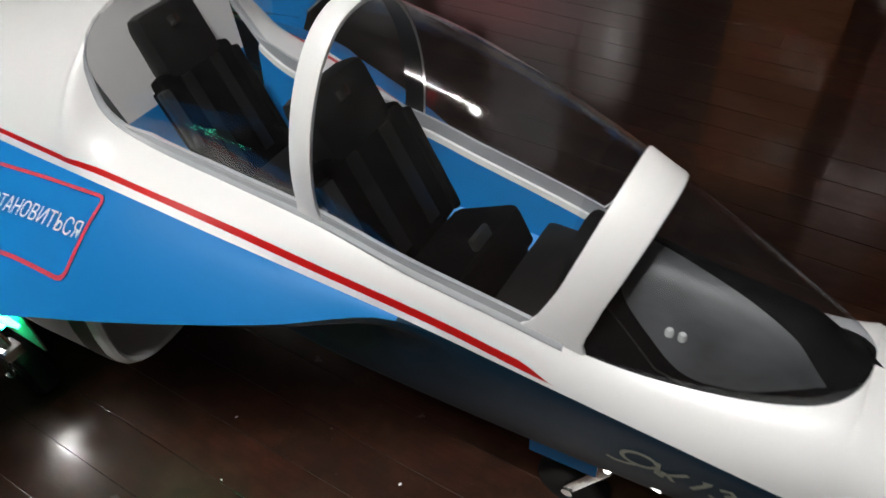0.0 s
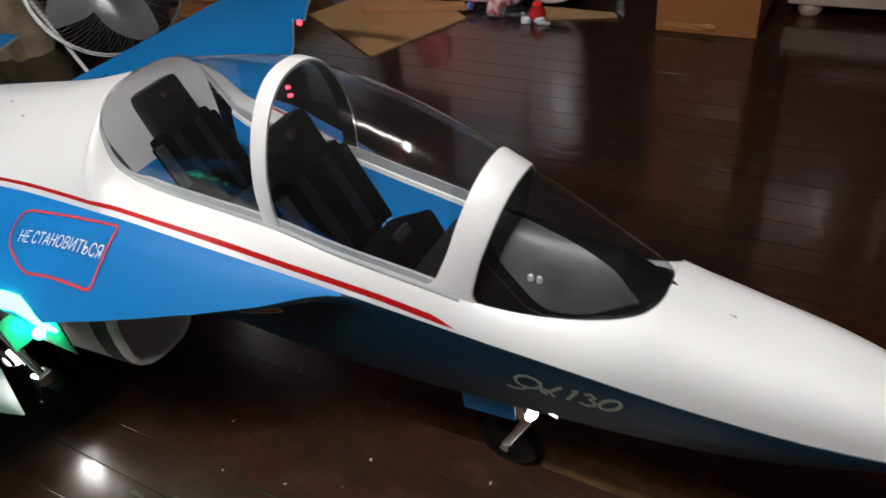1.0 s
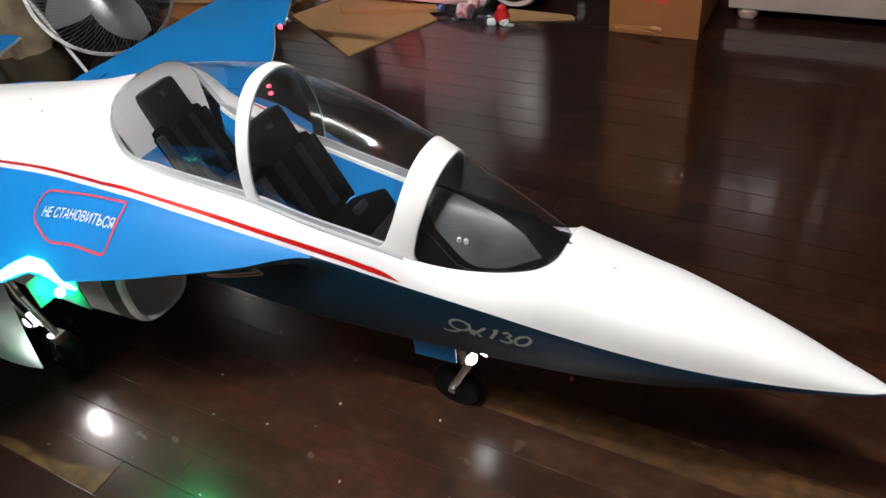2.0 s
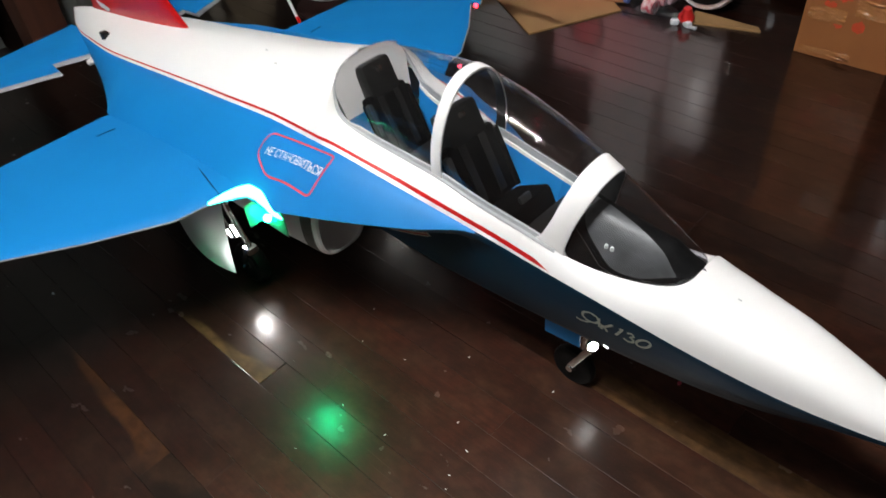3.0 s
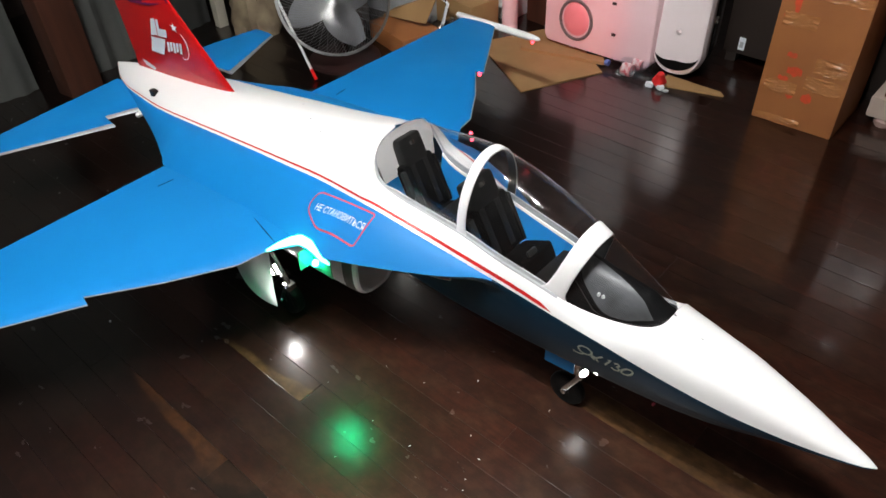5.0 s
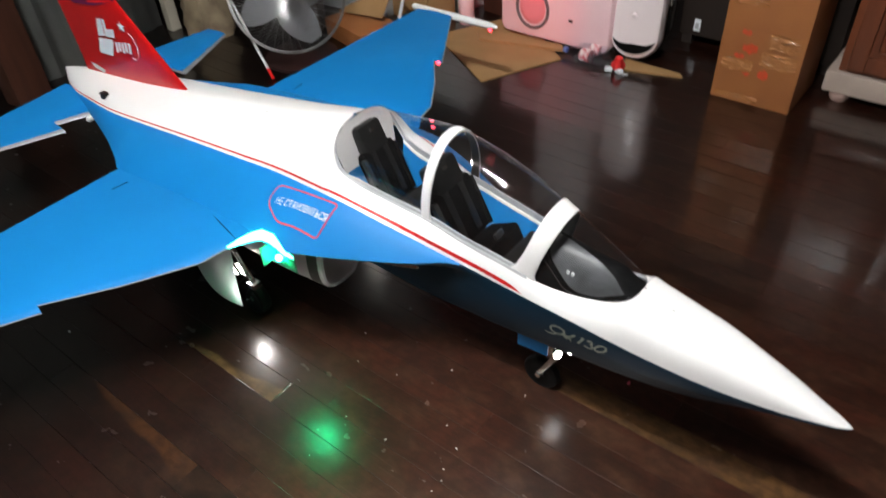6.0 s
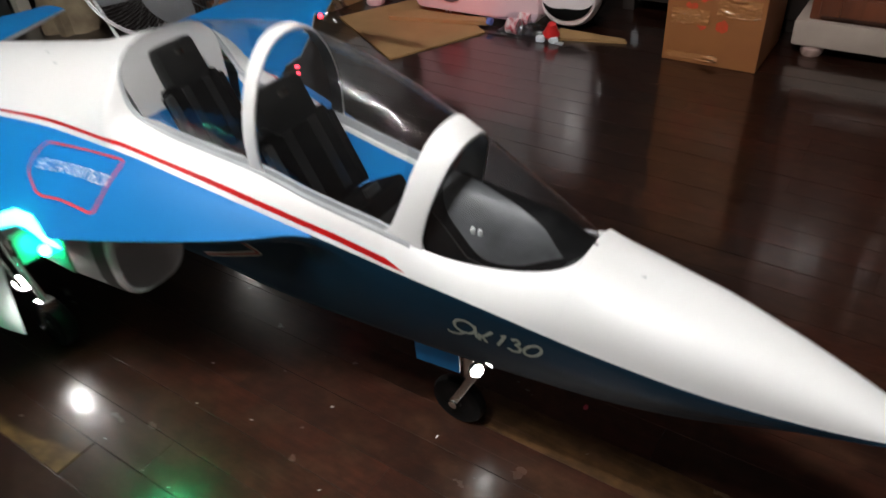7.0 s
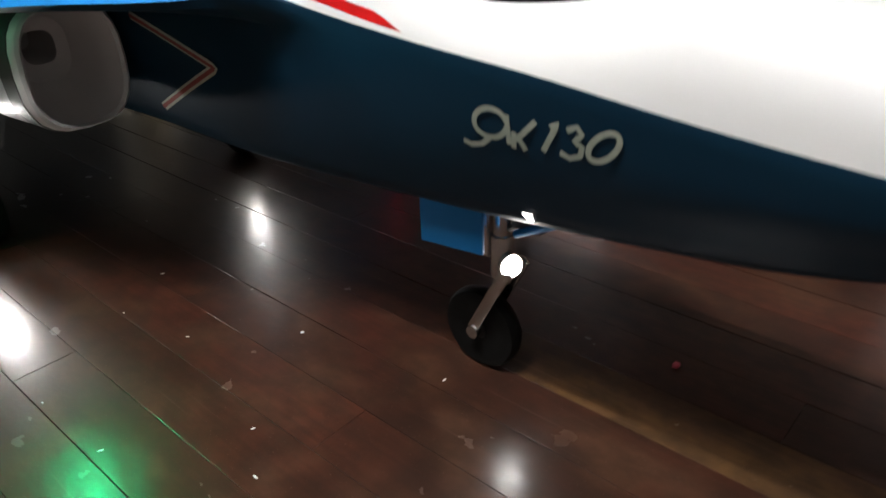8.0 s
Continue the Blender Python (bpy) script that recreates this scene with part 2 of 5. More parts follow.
    # lamp falloff painted into the colour: brighter near side, darker beyond the jet
    lamp_falloff = n.new("ShaderNodeMapRange")
    lamp_falloff.inputs["From Min"].default_value, lamp_falloff.inputs["From Max"].default_value = 0.32, 1.0
    lamp_falloff.inputs["To Min"].default_value, lamp_falloff.inputs["To Max"].default_value = 0.40, 1.10
    link(near_side.outputs[0], lamp_falloff.inputs["Value"])
    last = mixed("MULTIPLY", 1.0, last, lamp_falloff.outputs[0])
    # a film of grey dust on the near boards
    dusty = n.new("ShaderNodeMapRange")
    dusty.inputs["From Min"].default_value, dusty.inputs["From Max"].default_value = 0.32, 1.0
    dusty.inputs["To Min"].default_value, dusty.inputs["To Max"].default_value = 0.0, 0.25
    link(near_side.outputs[0], dusty.inputs["Value"])
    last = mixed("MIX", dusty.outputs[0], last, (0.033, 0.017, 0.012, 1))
    # shade by the wing and tail painted in: boards darken towards low x
    tail_shade = n.new("ShaderNodeMapRange")
    tail_shade.interpolation_type = "SMOOTHSTEP"
    tail_shade.inputs["From Min"].default_value, tail_shade.inputs["From Max"].default_value = 0.75, 1.70
    tail_shade.inputs["To Min"].default_value, tail_shade.inputs["To Max"].default_value = 0.10, 1.20
    link(split.outputs["X"], tail_shade.inputs["Value"])
    last = mixed("MULTIPLY", 1.0, last, tail_shade.outputs[0])
    link(last, b.inputs["Base Color"])
    dull, wear = n.new("ShaderNodeMath"), n.new("ShaderNodeMath")
    dull.operation, wear.operation = "ADD", "MULTIPLY"
    link(patches(24.0, 0.2, 0.9, (1, 1.5, 1), 4, 0.07, 0.18), dull.inputs[0])
    link(patches(6.0, 0.2, 0.9, (1, 1.8, 1), 4, 0.08, 0.15), dull.inputs[1])
    link(dull.outputs[0], wear.inputs[0])
    link(near_side.outputs[0], wear.inputs[1])
    b.inputs["Roughness"].default_value = 0.40
    b.inputs["Specular IOR Level"].default_value = 0.30
    b.inputs["Specular Tint"].default_value = (1.0, 0.80, 0.66, 1)
    b.inputs["Coat Weight"].default_value = 1.0
    b.inputs["Coat IOR"].default_value = 1.60
    link(wear.outputs[0], b.inputs["Coat Roughness"])
    scuff = n.new("ShaderNodeBump")
    scuff.inputs["Strength"].default_value, scuff.inputs["Distance"].default_value = 0.30, 0.0010
    link(patches(38.0, 0.2, 0.9, (1.0, 1.5, 1), 6), scuff.inputs["Height"])
    link(scuff.outputs[0], b.inputs["Coat Normal"])
    bp = n.new("ShaderNodeBump")
    bp.inputs["Strength"].default_value, bp.inputs["Distance"].default_value = 0.16, 0.0012
    mp3 = n.new("ShaderNodeMapping")
    mp3.inputs["Scale"].default_value = (5, 9, 9)
    link(add.outputs[0], mp3.inputs[0])
    t3 = n.new("ShaderNodeTexNoise")
    t3.inputs["Scale"].default_value, t3.inputs["Detail"].default_value = 3.0, 5
    link(mp3.outputs[0], t3.inputs["Vector"])
    link(t3.outputs["Fac"], bp.inputs["Height"])
    link(bp.outputs[0], b.inputs["Normal"])
    return m


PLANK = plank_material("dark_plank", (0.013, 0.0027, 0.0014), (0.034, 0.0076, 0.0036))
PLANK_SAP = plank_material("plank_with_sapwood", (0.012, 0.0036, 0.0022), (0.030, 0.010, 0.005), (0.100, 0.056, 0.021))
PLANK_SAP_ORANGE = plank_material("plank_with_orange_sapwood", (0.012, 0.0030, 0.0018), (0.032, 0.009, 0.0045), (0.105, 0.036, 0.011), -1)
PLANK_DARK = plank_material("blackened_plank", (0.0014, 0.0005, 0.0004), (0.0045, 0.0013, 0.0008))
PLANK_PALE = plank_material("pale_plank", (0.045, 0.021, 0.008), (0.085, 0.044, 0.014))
SEAM = material("dark_seam", (0.006, 0.004, 0.003), 0.8, second=(0.01, 0.007, 0.005), scale=30)
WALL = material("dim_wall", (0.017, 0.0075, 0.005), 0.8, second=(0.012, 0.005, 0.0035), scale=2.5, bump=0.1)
# paler tone for unseen walls that bounce light on to the jet
WALL_BOUNCE = material("bounce_wall", (0.11, 0.105, 0.10), 0.8, second=(0.09, 0.085, 0.08), scale=2.5, bump=0.1)
CEILING = material("dark_ceiling", (0.018, 0.010, 0.007), 0.8, second=(0.012, 0.007, 0.005), scale=3)
CARD = material("cardboard", (0.34, 0.20, 0.085), 0.75, second=(0.28, 0.16, 0.065), scale=6, bump=0.1, bump_scale=120)
CARTON = material("brown_carton", (0.34, 0.125, 0.036), 0.65, second=(0.28, 0.098, 0.03), scale=5, bump=0.15, bump_scale=40)
TAPE = material("clear_tape", (0.40, 0.17, 0.06), 0.12, second=(0.34, 0.14, 0.05), scale=12, bump=0.3, bump_scale=60, coat=1.0)
PINK = material("pink_plastic", (0.88, 0.62, 0.65), 0.35, second=(0.86, 0.57, 0.61), scale=5, coat=0.3)
PINKDEEP = material("deep_pink_plastic", (0.85, 0.27, 0.30), 0.4, second=(0.8, 0.24, 0.27), scale=5)
PINKWHITE = material("pinkish_white_shell", (0.84, 0.75, 0.76), 0.32, second=(0.80, 0.70, 0.71), scale=4, coat=0.3)
WOOD = material("red_brown_wood", (0.16, 0.045, 0.018), 0.42, second=(0.10, 0.028, 0.012), scale=3, stretch=(9, 9, 1), coat=0.2, bump=0.1)
DARKWOOD = material("dark_wood", (0.065, 0.022, 0.012), 0.5, second=(0.04, 0.014, 0.008), scale=3, stretch=(9, 9, 1), bump=0.1)
CURTAIN = material("grey_curtain", (0.13, 0.135, 0.125), 0.85, second=(0.10, 0.105, 0.10), scale=4, bump=0.2, bump_scale=200)
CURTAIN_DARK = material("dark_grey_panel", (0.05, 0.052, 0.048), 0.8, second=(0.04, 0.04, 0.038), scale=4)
BEIGE = material("beige_canvas", (0.24, 0.19, 0.12), 0.85, second=(0.10, 0.07, 0.045), scale=9, bump=0.4, bump_scale=60)
POST = material("cream_post", (0.42, 0.39, 0.32), 0.6, second=(0.36, 0.33, 0.27), scale=6)
FAN_GREY = material("fan_grey", (0.48, 0.49, 0.50), 0.4, second=(0.40, 0.41, 0.42), scale=10)
MATT = material("matt_black_deck", (0.0025, 0.0025, 0.003), 0.6, second=(0.005, 0.005, 0.005), scale=30, spec=0.05, bump=0.1)
TUBE_LIGHT = material("lit_tube", (0.9, 0.9, 0.9), 0.4, emit=(1.0, 0.985, 0.96), strength=760.0)
FAN_WIRE = material("fan_wire", (0.30, 0.30, 0.30), 0.32, metal=0.9, second=(0.22, 0.22, 0.22), scale=30)
FAN_BLADE = material("fan_blade_grey", (0.30, 0.31, 0.33), 0.65, second=(0.28, 0.29, 0.31), scale=10)
FAN_RED = material("fan_stand_dark", (0.03, 0.012, 0.011), 0.45, second=(0.02, 0.009, 0.008), scale=10)
BOTTLE = clear_glass("bottle_plastic", (0.85, 0.87, 0.9), 0.05)
WRAP = clear_glass("clear_wrap", (0.95, 0.95, 0.96), 0.12, 0.08)
BAG = clear_glass("clear_bag", (0.75, 0.76, 0.78), 0.18, 0.10)
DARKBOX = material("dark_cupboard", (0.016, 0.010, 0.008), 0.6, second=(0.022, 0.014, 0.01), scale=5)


# ---------------------------------------------------------------- mesh helpers
def part(name, bm, mats, parent=None, label="", smooth=True):
    """Links a bmesh as one mesh object, under a thing or a part if one is given."""
    me = bpy.data.meshes.new(name)
    bmesh.ops.recalc_face_normals(bm, faces=bm.faces)
    for f in bm.faces:
        f.smooth = smooth
    bm.to_mesh(me)
    bm.free()
    for m in (mats if isinstance(mats, (list, tuple)) else [mats]):
        me.materials.append(m)
    ob = new(name, me)
    if smooth:
        me.set_sharp_from_angle(angle=radians(38))
    if parent:
        ob.parent = parent
    if label:
        ob["label"] = label
    return ob


def thing(name, label, category, m=None, group="", kind=""):
    ob = new(name)
    ob.empty_display_size = 0.05
    if m is not None:
        ob.matrix_world = m
    return tagged(ob, label, category, group, kind)


def box(bm, lo, hi, bevel=0.0, m=None, mat=0):
    """A box with rounded edges, from corner to corner."""
    lo, hi = Vector(lo), Vector(hi)
    made = bmesh.ops.create_cube(bm, size=1.0)
    verts = made["verts"]
    for v in verts:
        v.co = Vector((lo[i] + (v.co[i] + 0.5) * (hi[i] - lo[i]) for i in range(3)))
    faces = list({f for v in verts for f in v.link_faces})
    if bevel:
        out = bmesh.ops.bevel(bm, geom=list({e for v in verts for e in v.link_edges}), offset=bevel, segments=2, affect="EDGES", profile=0.6)
        faces = list(set(out["faces"]) | {f for f in faces if f.is_valid})
        verts = list({v for f in faces for v in f.verts})
    for f in faces:
        f.material_index = mat
    if m is not None:
        bmesh.ops.transform(bm, matrix=m, verts=verts)
    return verts


def tube(bm, points, radius, sides=8, mat=0, cap=True):
    """A round bar along points; radius: one number or one for each point."""
    pts = [Vector(p) for p in points]
    rad = radius if isinstance(radius, (list, tuple)) else [radius] * len(pts)
    rings = []
    up = Vector((0, 0, 1))
    for i, p in enumerate(pts):
        d = (pts[min(i + 1, len(pts) - 1)] - pts[max(i - 1, 0)]).normalized()
        a = d.cross(up if abs(d.z) < 0.95 else Vector((1, 0, 0))).normalized()
        b = d.cross(a)
        rings.append([bm.verts.new(p + rad[i] * (math.cos(k * 2 * math.pi / sides) * a + math.sin(k * 2 * math.pi / sides) * b)) for k in range(sides)])
    for r, q in zip(rings, rings[1:]):
        for k in range(sides):
            f = bm.faces.new((r[k], r[(k + 1) % sides], q[(k + 1) % sides], q[k]))
            f.material_index = mat
    if cap:
        for r in (rings[0], rings[-1]):
            bm.faces.new(r).material_index = mat
    return rings


def loop_tube(bm, points, radius, sides=6, mat=0):
    """A closed round bar along points."""
    pts = [Vector(p) for p in points]
    n = len(pts)
    normal = (pts[n // 3] - pts[0]).cross(pts[2 * n // 3] - pts[0]).normalized()
    rings = []
    for i, p in enumerate(pts):
        d = (pts[(i + 1) % n] - pts[i - 1]).normalized()
        a = d.cross(normal)
        rings.append([bm.verts.new(p + radius * (math.cos(k * 2 * math.pi / sides) * a + math.sin(k * 2 * math.pi / sides) * normal)) for k in range(sides)])
    for i in range(n):
        r, q = rings[i], rings[(i + 1) % n]
        for k in range(sides):
            bm.faces.new((r[k], r[(k + 1) % sides], q[(k + 1) % sides], q[k])).material_index = mat


def lathe(bm, profile, m, sides=24, mat=0):
    """Turns (radius, height) pairs round z, then places the shape with m."""
    rings = []
    for r, z in profile:
        rings.append([bm.verts.new(m @ Vector((r * math.cos(k * 2 * math.pi / sides), r * math.sin(k * 2 * math.pi / sides), z))) for k in range(sides)])
    for r, q in zip(rings, rings[1:]):
        for k in range(sides):
            bm.faces.new((r[k], r[(k + 1) % sides], q[(k + 1) % sides], q[k])).material_index = mat
    for r in (rings[0], rings[-1]):
        bm.faces.new(r).material_index = mat


def grid_faces(bm, rows, mat=0, mats=None, closed=False):
    """Faces between rows of vertices; mats(i, j): the material of a face."""
    for i, (r, q) in enumerate(zip(rows, rows[1:])):
        n = len(r)
        for j in range(n if closed else n - 1):
            k = (j + 1) % n
            vs = [r[j], r[k], q[k], q[j]]
            if len({tuple(round(c, 6) for c in v.co) for v in vs}) < 3:
                continue
            f = bm.faces.new(vs)
            f.material_index = mats(i, j) if mats else mat


def smooth_curve(table):
    """A smooth curve through (x, value) pairs that never overshoots."""
    xs, ys = np.array([p[0] for p in table], float), np.array([p[1] for p in table], float)
    d = np.diff(ys) / np.diff(xs)
    s = np.zeros(len(xs))
    s[0], s[-1] = d[0], d[-1]
    for i in range(1, len(xs) - 1):
        if d[i - 1] * d[i] > 0:
            w1, w2 = 2 * (xs[i + 1] - xs[i]) + xs[i] - xs[i - 1], xs[i + 1] - xs[i] + 2 * (xs[i] - xs[i - 1])
            s[i] = (w1 + w2) / (w1 / d[i - 1] + w2 / d[i])

    def value(x):
        x = min(max(x, xs[0]), xs[-1])
        i = min(int(np.searchsorted(xs, x, side="right")) - 1, len(xs) - 2)
        h = xs[i + 1] - xs[i]
        t = (x - xs[i]) / h
        return float((1 + 2 * t) * (1 - t) ** 2 * ys[i] + t * (1 - t) ** 2 * h * s[i] + t * t * (3 - 2 * t) * ys[i + 1] + t * t * (t - 1) * h * s[i + 1])

    return value


# ---------------------------------------------------------------- the jet's lines (x forward, y to its left, z up)
TOP = smooth_curve([(0, .286), (.06, .302), (.15, .318), (.35, .347), (.651, .395), (.86, .43), (1.05, .463), (1.18, .497), (1.25, .518), (1.30, .530), (1.36, .541), (1.42, .550),
                    (1.474, .555), (1.543, .546), (1.622, .524), (1.708, .488), (1.743, .472), (1.807, .437), (1.884, .389), (1.90, .3808), (1.93, .3712), (1.96, .3640), (2.02, .3540),
                    (2.08, .3395), (2.14, .3210), (2.19, .3020), (2.225, .2905), (2.24, .286)])
SILL_Y = smooth_curve([(1.248, 0), (1.250, .030), (1.254, .058), (1.262, .080), (1.275, .088), (1.30, .084), (1.34, .079), (1.40, .076), (1.484, .075), (1.557, .074),
                       (1.66, .069), (1.70, .0657), (1.72, .063), (1.76, .0572), (1.80, .051), (1.835, .0445), (1.858, .0385), (1.872, .0315), (1.880, .0215), (1.883, .012), (1.884, 0)])
SILL_Z = smooth_curve([(1.248, .518), (1.250, .514), (1.254, .504), (1.262, .482), (1.275, .450), (1.30, .428), (1.34, .415), (1.40, .408), (1.484, .402), (1.557, .388),
                       (1.66, .371), (1.70, .362), (1.72, .3575), (1.76, .3543), (1.80, .3568), (1.835, .3625), (1.858, .3690), (1.872, .3753), (1.880, .3815), (1.883, .386), (1.884, .389)])
EDGE_Y = smooth_curve([(0, .004), (.06, .034), (.126, .057), (.25, .082), (.47, .1105), (.75, .119), (.98, .1288), (1.18, .136), (1.3, .1343), (1.4, .1217), (1.5, .1039),
                       (1.6, .0887), (1.7, .0824), (1.8, .0785), (1.9, .0715), (1.96, .0655), (2.02, .0575), (2.08, .0465), (2.14, .0345), (2.19, .0215), (2.225, .010), (2.24, .001)])
EDGE_Z = smooth_curve([(0, .281), (.06, .271), (.126, .274), (.25, .290), (.47, .320), (.75, .357), (.98, .3887), (1.18, .4113), (1.3, .4096), (1.4, .3904), (1.5, .3645),
                       (1.6, .3414), (1.7, .3278), (1.8, .3188), (1.9, .3060), (1.96, .2990), (2.02, .2925), (2.08, .2878), (2.14, .2862), (2.24, .286)])
WING_Y = smooth_curve([(0, .005), (.13, .062), (.30, .110), (.46, .160), (.595, .214), (.641, .236), (.75, .241), (1.0, .247), (1.24, .250), (1.30, .228), (1.40, .186), (1.48, .145),
                       (1.56, .0985), (1.60, .0892), (1.7, .0828), (1.8, .0788), (1.9, .0718), (1.96, .0658), (2.02, .0578), (2.08, .0468), (2.14, .0348), (2.19, .0218), (2.225, .0103), (2.24, .001)])
WING_Z = smooth_curve([(0, .280), (.13, .268), (.30, .274), (.46, .279), (.641, .288), (.75, .296), (1.0, .318), (1.24, .332), (1.30, .333), (1.40, .339), (1.48, .342),
                       (1.56, .3470), (1.60, .3385), (1.7, .3235), (1.8, .315), (1.9, .303), (2.0, .291), (2.1, .2845), (2.24, .286)])
UNDER_Y = smooth_curve([(0, .004), (.13, .045), (.30, .085), (.641, .19), (.9, .18), (1.2, .12), (1.30, .088), (1.46, .086), (1.60, .0875), (1.7, .082), (1.8, .0775), (1.9, .0705), (1.96, .0645),
                        (2.02, .0565), (2.08, .0455), (2.14, .0335), (2.19, .0210), (2.225, .0095), (2.24, .001)])
UNDER_Z = smooth_curve([(0, .278), (.13, .256), (.30, .256), (.641, .262), (1.0, .300), (1.24, .314), (1.46, .322), (1.60, .322), (1.7, .308), (1.8, .300), (1.9, .290), (2.0, .279), (2.1, .279), (2.24, .286)])
LOW_Y = smooth_curve([(0, .003), (.13, .03), (.30, .06), (.641, .12), (1.0, .07), (1.287, .060), (1.45, .064), (1.60, .062), (1.75, .057), (1.9, .052), (2.0, .042), (2.1, .030), (2.16, .020), (2.21, .010), (2.24, .001)])
LOW_Z = smooth_curve([(0, .276), (.13, .246), (.30, .225), (.641, .20), (1.0, .185), (1.287, .195), (1.45, .196), (1.60, .201), (1.75, .210), (1.9, .226), (2.0, .238), (2.1, .262), (2.16, .275), (2.24, .286)])
BELLY = smooth_curve([(0, .274), (.13, .240), (.30, .215), (.641, .18), (1.0, .163), (1.287, .162), (1.43, .164), (1.54, .170), (1.65, .178), (1.72, .182), (1.8, .189), (1.89, .198), (1.96, .206), (2.01, .217),
                      (2.06, .234), (2.125, .257), (2.18, .272), (2.24, .286)])
RED_W = smooth_curve([(0, .0025), (.2, .0036), (.6, .0043), (1.0, .0052), (1.3, .0070), (1.5, .0090), (1.63, .0110), (1.668, .0110), (1.697, .0002), (2.24, .0002)])
LINE_W = smooth_curve([(0, .003), (.6, .0060), (1.3, .0072), (1.6, .0070), (1.697, .004), (2.24, .004)])
GLASS_BACK, GLASS_FRONT, ROOT = 1.248, 1.884, 1.565


def canopy_point(x, s, side, out=0.0):
    """A point of the canopy: s runs from the sill (0) to the top (1)."""
    yc, zc, zt = SILL_Y(x), SILL_Z(x), TOP(x)
    bulge = 0.07 * min(1, max(0, (x - 1.30) / 0.10)) * min(1, max(0, (1.66 - x) / 0.12))
    y = yc * (1 - s ** 2.4) ** (1 / 2.4) * (1 + bulge * math.sin(math.pi * s ** 0.7))
    z = zc + (zt - zc) * s
    if out:
        n = Vector((0, y / max(yc, 1e-3), 0.25 + 1.5 * s * s)).normalized()
        y, z = y + out * n.y, z + out * n.z
    return Vector((x, side * y, z))


def hump(x):
    """The white upper skin from the sill, or the spine, down to the paint line."""
    yc, zc = (SILL_Y(x), SILL_Z(x)) if GLASS_BACK < x < GLASS_FRONT else (0.0, TOP(x))
    ys, zs = EDGE_Y(x), EDGE_Z(x)
    lin = 0.35 if x < 1.25 else 0.45 - 0.30 * min(1, max(0, (x - 1.78) / 0.10))
    out = []
    full = min(1, max(0, (x - 1.785) / 0.17))
    full = full * full * (3 - 2 * full)
    power = 3.2 - 0.9 * min(1, max(0, (x - 2.02) / 0.20))
    first = math.asin(min(0.98, max(0.0, yc / ys)) ** (power / 2)) if full else 0.0
    crown = zs + (zc - zs) / math.cos(first) ** (2 / power)
    for k in range(49):
        v = k / 48
        a = v * math.pi / 2
        y = yc + (ys - yc) * ((1 - lin) * math.sin(a) + lin * v)
        z = zc + (zs - zc) * ((1 - lin) * (1 - math.cos(a)) + lin * v)
        if full:
            # the nose swells to a broad back ahead of the cockpit
            b = first + (math.pi / 2 - first) * v
            y += full * (ys * math.sin(b) ** (2 / power) - y)
            z += full * (zs + (crown - zs) * max(math.cos(b), 0.0) ** (2 / power) - z)
        out.append((y, z))
    lens = [0.0]
    for p, q in zip(out, out[1:]):
        lens.append(lens[-1] + math.hypot(q[0] - p[0], q[1] - p[1]))
    total = lens[-1]
    line, red = min(LINE_W(x), total * 0.2), min(0.75 * RED_W(x), total * 0.3)
    marks = [(total - line - red) * k / 10 for k in range(11)] + [total - line, total]
    return [(float(np.interp(d, lens, [p[0] for p in out])), float(np.interp(d, lens, [p[1] for p in out]))) for d in marks]


def shoulder_z(x, y):
    """The height of the blue shoulder over the place x, y (y positive)."""
    u = min(max((y - EDGE_Y(x)) / max(WING_Y(x) - EDGE_Y(x), 1e-4), 0), 1)
    bend = 2.2 - 0.85 * min(max((x - 0.8) / 0.3, 0), 1)
    return WING_Z(x) + (EDGE_Z(x) - WING_Z(x)) * (1 - u ** bend)


def side_y(x, z):
    """The half width of the lower side at the place x, z."""
    t = min(max((z - LOW_Z(x)) / max(UNDER_Z(x) - LOW_Z(x), 1e-4), 0), 1)
    return LOW_Y(x) + (UNDER_Y(x) - LOW_Y(x)) * t + 0.004 * math.sin(math.pi * t)


def half_ring(x):
    pts = hump(x)
    ys, zs, yl, zl = EDGE_Y(x), EDGE_Z(x), WING_Y(x), WING_Z(x)
    for k in range(1, 7):
        y = ys + (yl - ys) * k / 6
        pts.append((y, shoulder_z(x, y)))
    yu, zu, yb, zb2, zb = UNDER_Y(x), UNDER_Z(x), LOW_Y(x), LOW_Z(x), BELLY(x)
    pts += [(yl + (yu - yl) * 0.06, zl - 0.35 * (zl - zu)), (yl + (yu - yl) * 0.5, zl + (zu - zl) * 0.7), (yu, zu)]
    for k in range(1, 5):
        z = zu + (zb2 - zu) * k / 4
        pts.append((side_y(x, z), z))
    for k in range(1, 5):
        a = k / 4 * math.pi / 2
        pts.append((yb * math.cos(a) ** 0.8 if k < 4 else 0.0, zb2 + (zb - zb2) * math.sin(a)))
    return pts


STATIONS = sorted({round(v, 4) for v in [*np.linspace(0, .12, 9), *np.linspace(.12, 1.24, 34), *np.linspace(1.2485, 1.30, 16), *np.linspace(1.30, 1.82, 34),
                                         *np.linspace(1.82, 1.876, 12), *np.linspace(1.878, 1.8838, 8), *np.linspace(1.89, 2.16, 16), *np.linspace(2.16, 2.24, 10), 1.668, 1.697]})

jet = thing("model_jet", "large white, blue and red model jet standing on dark floorboards", "model aircraft")


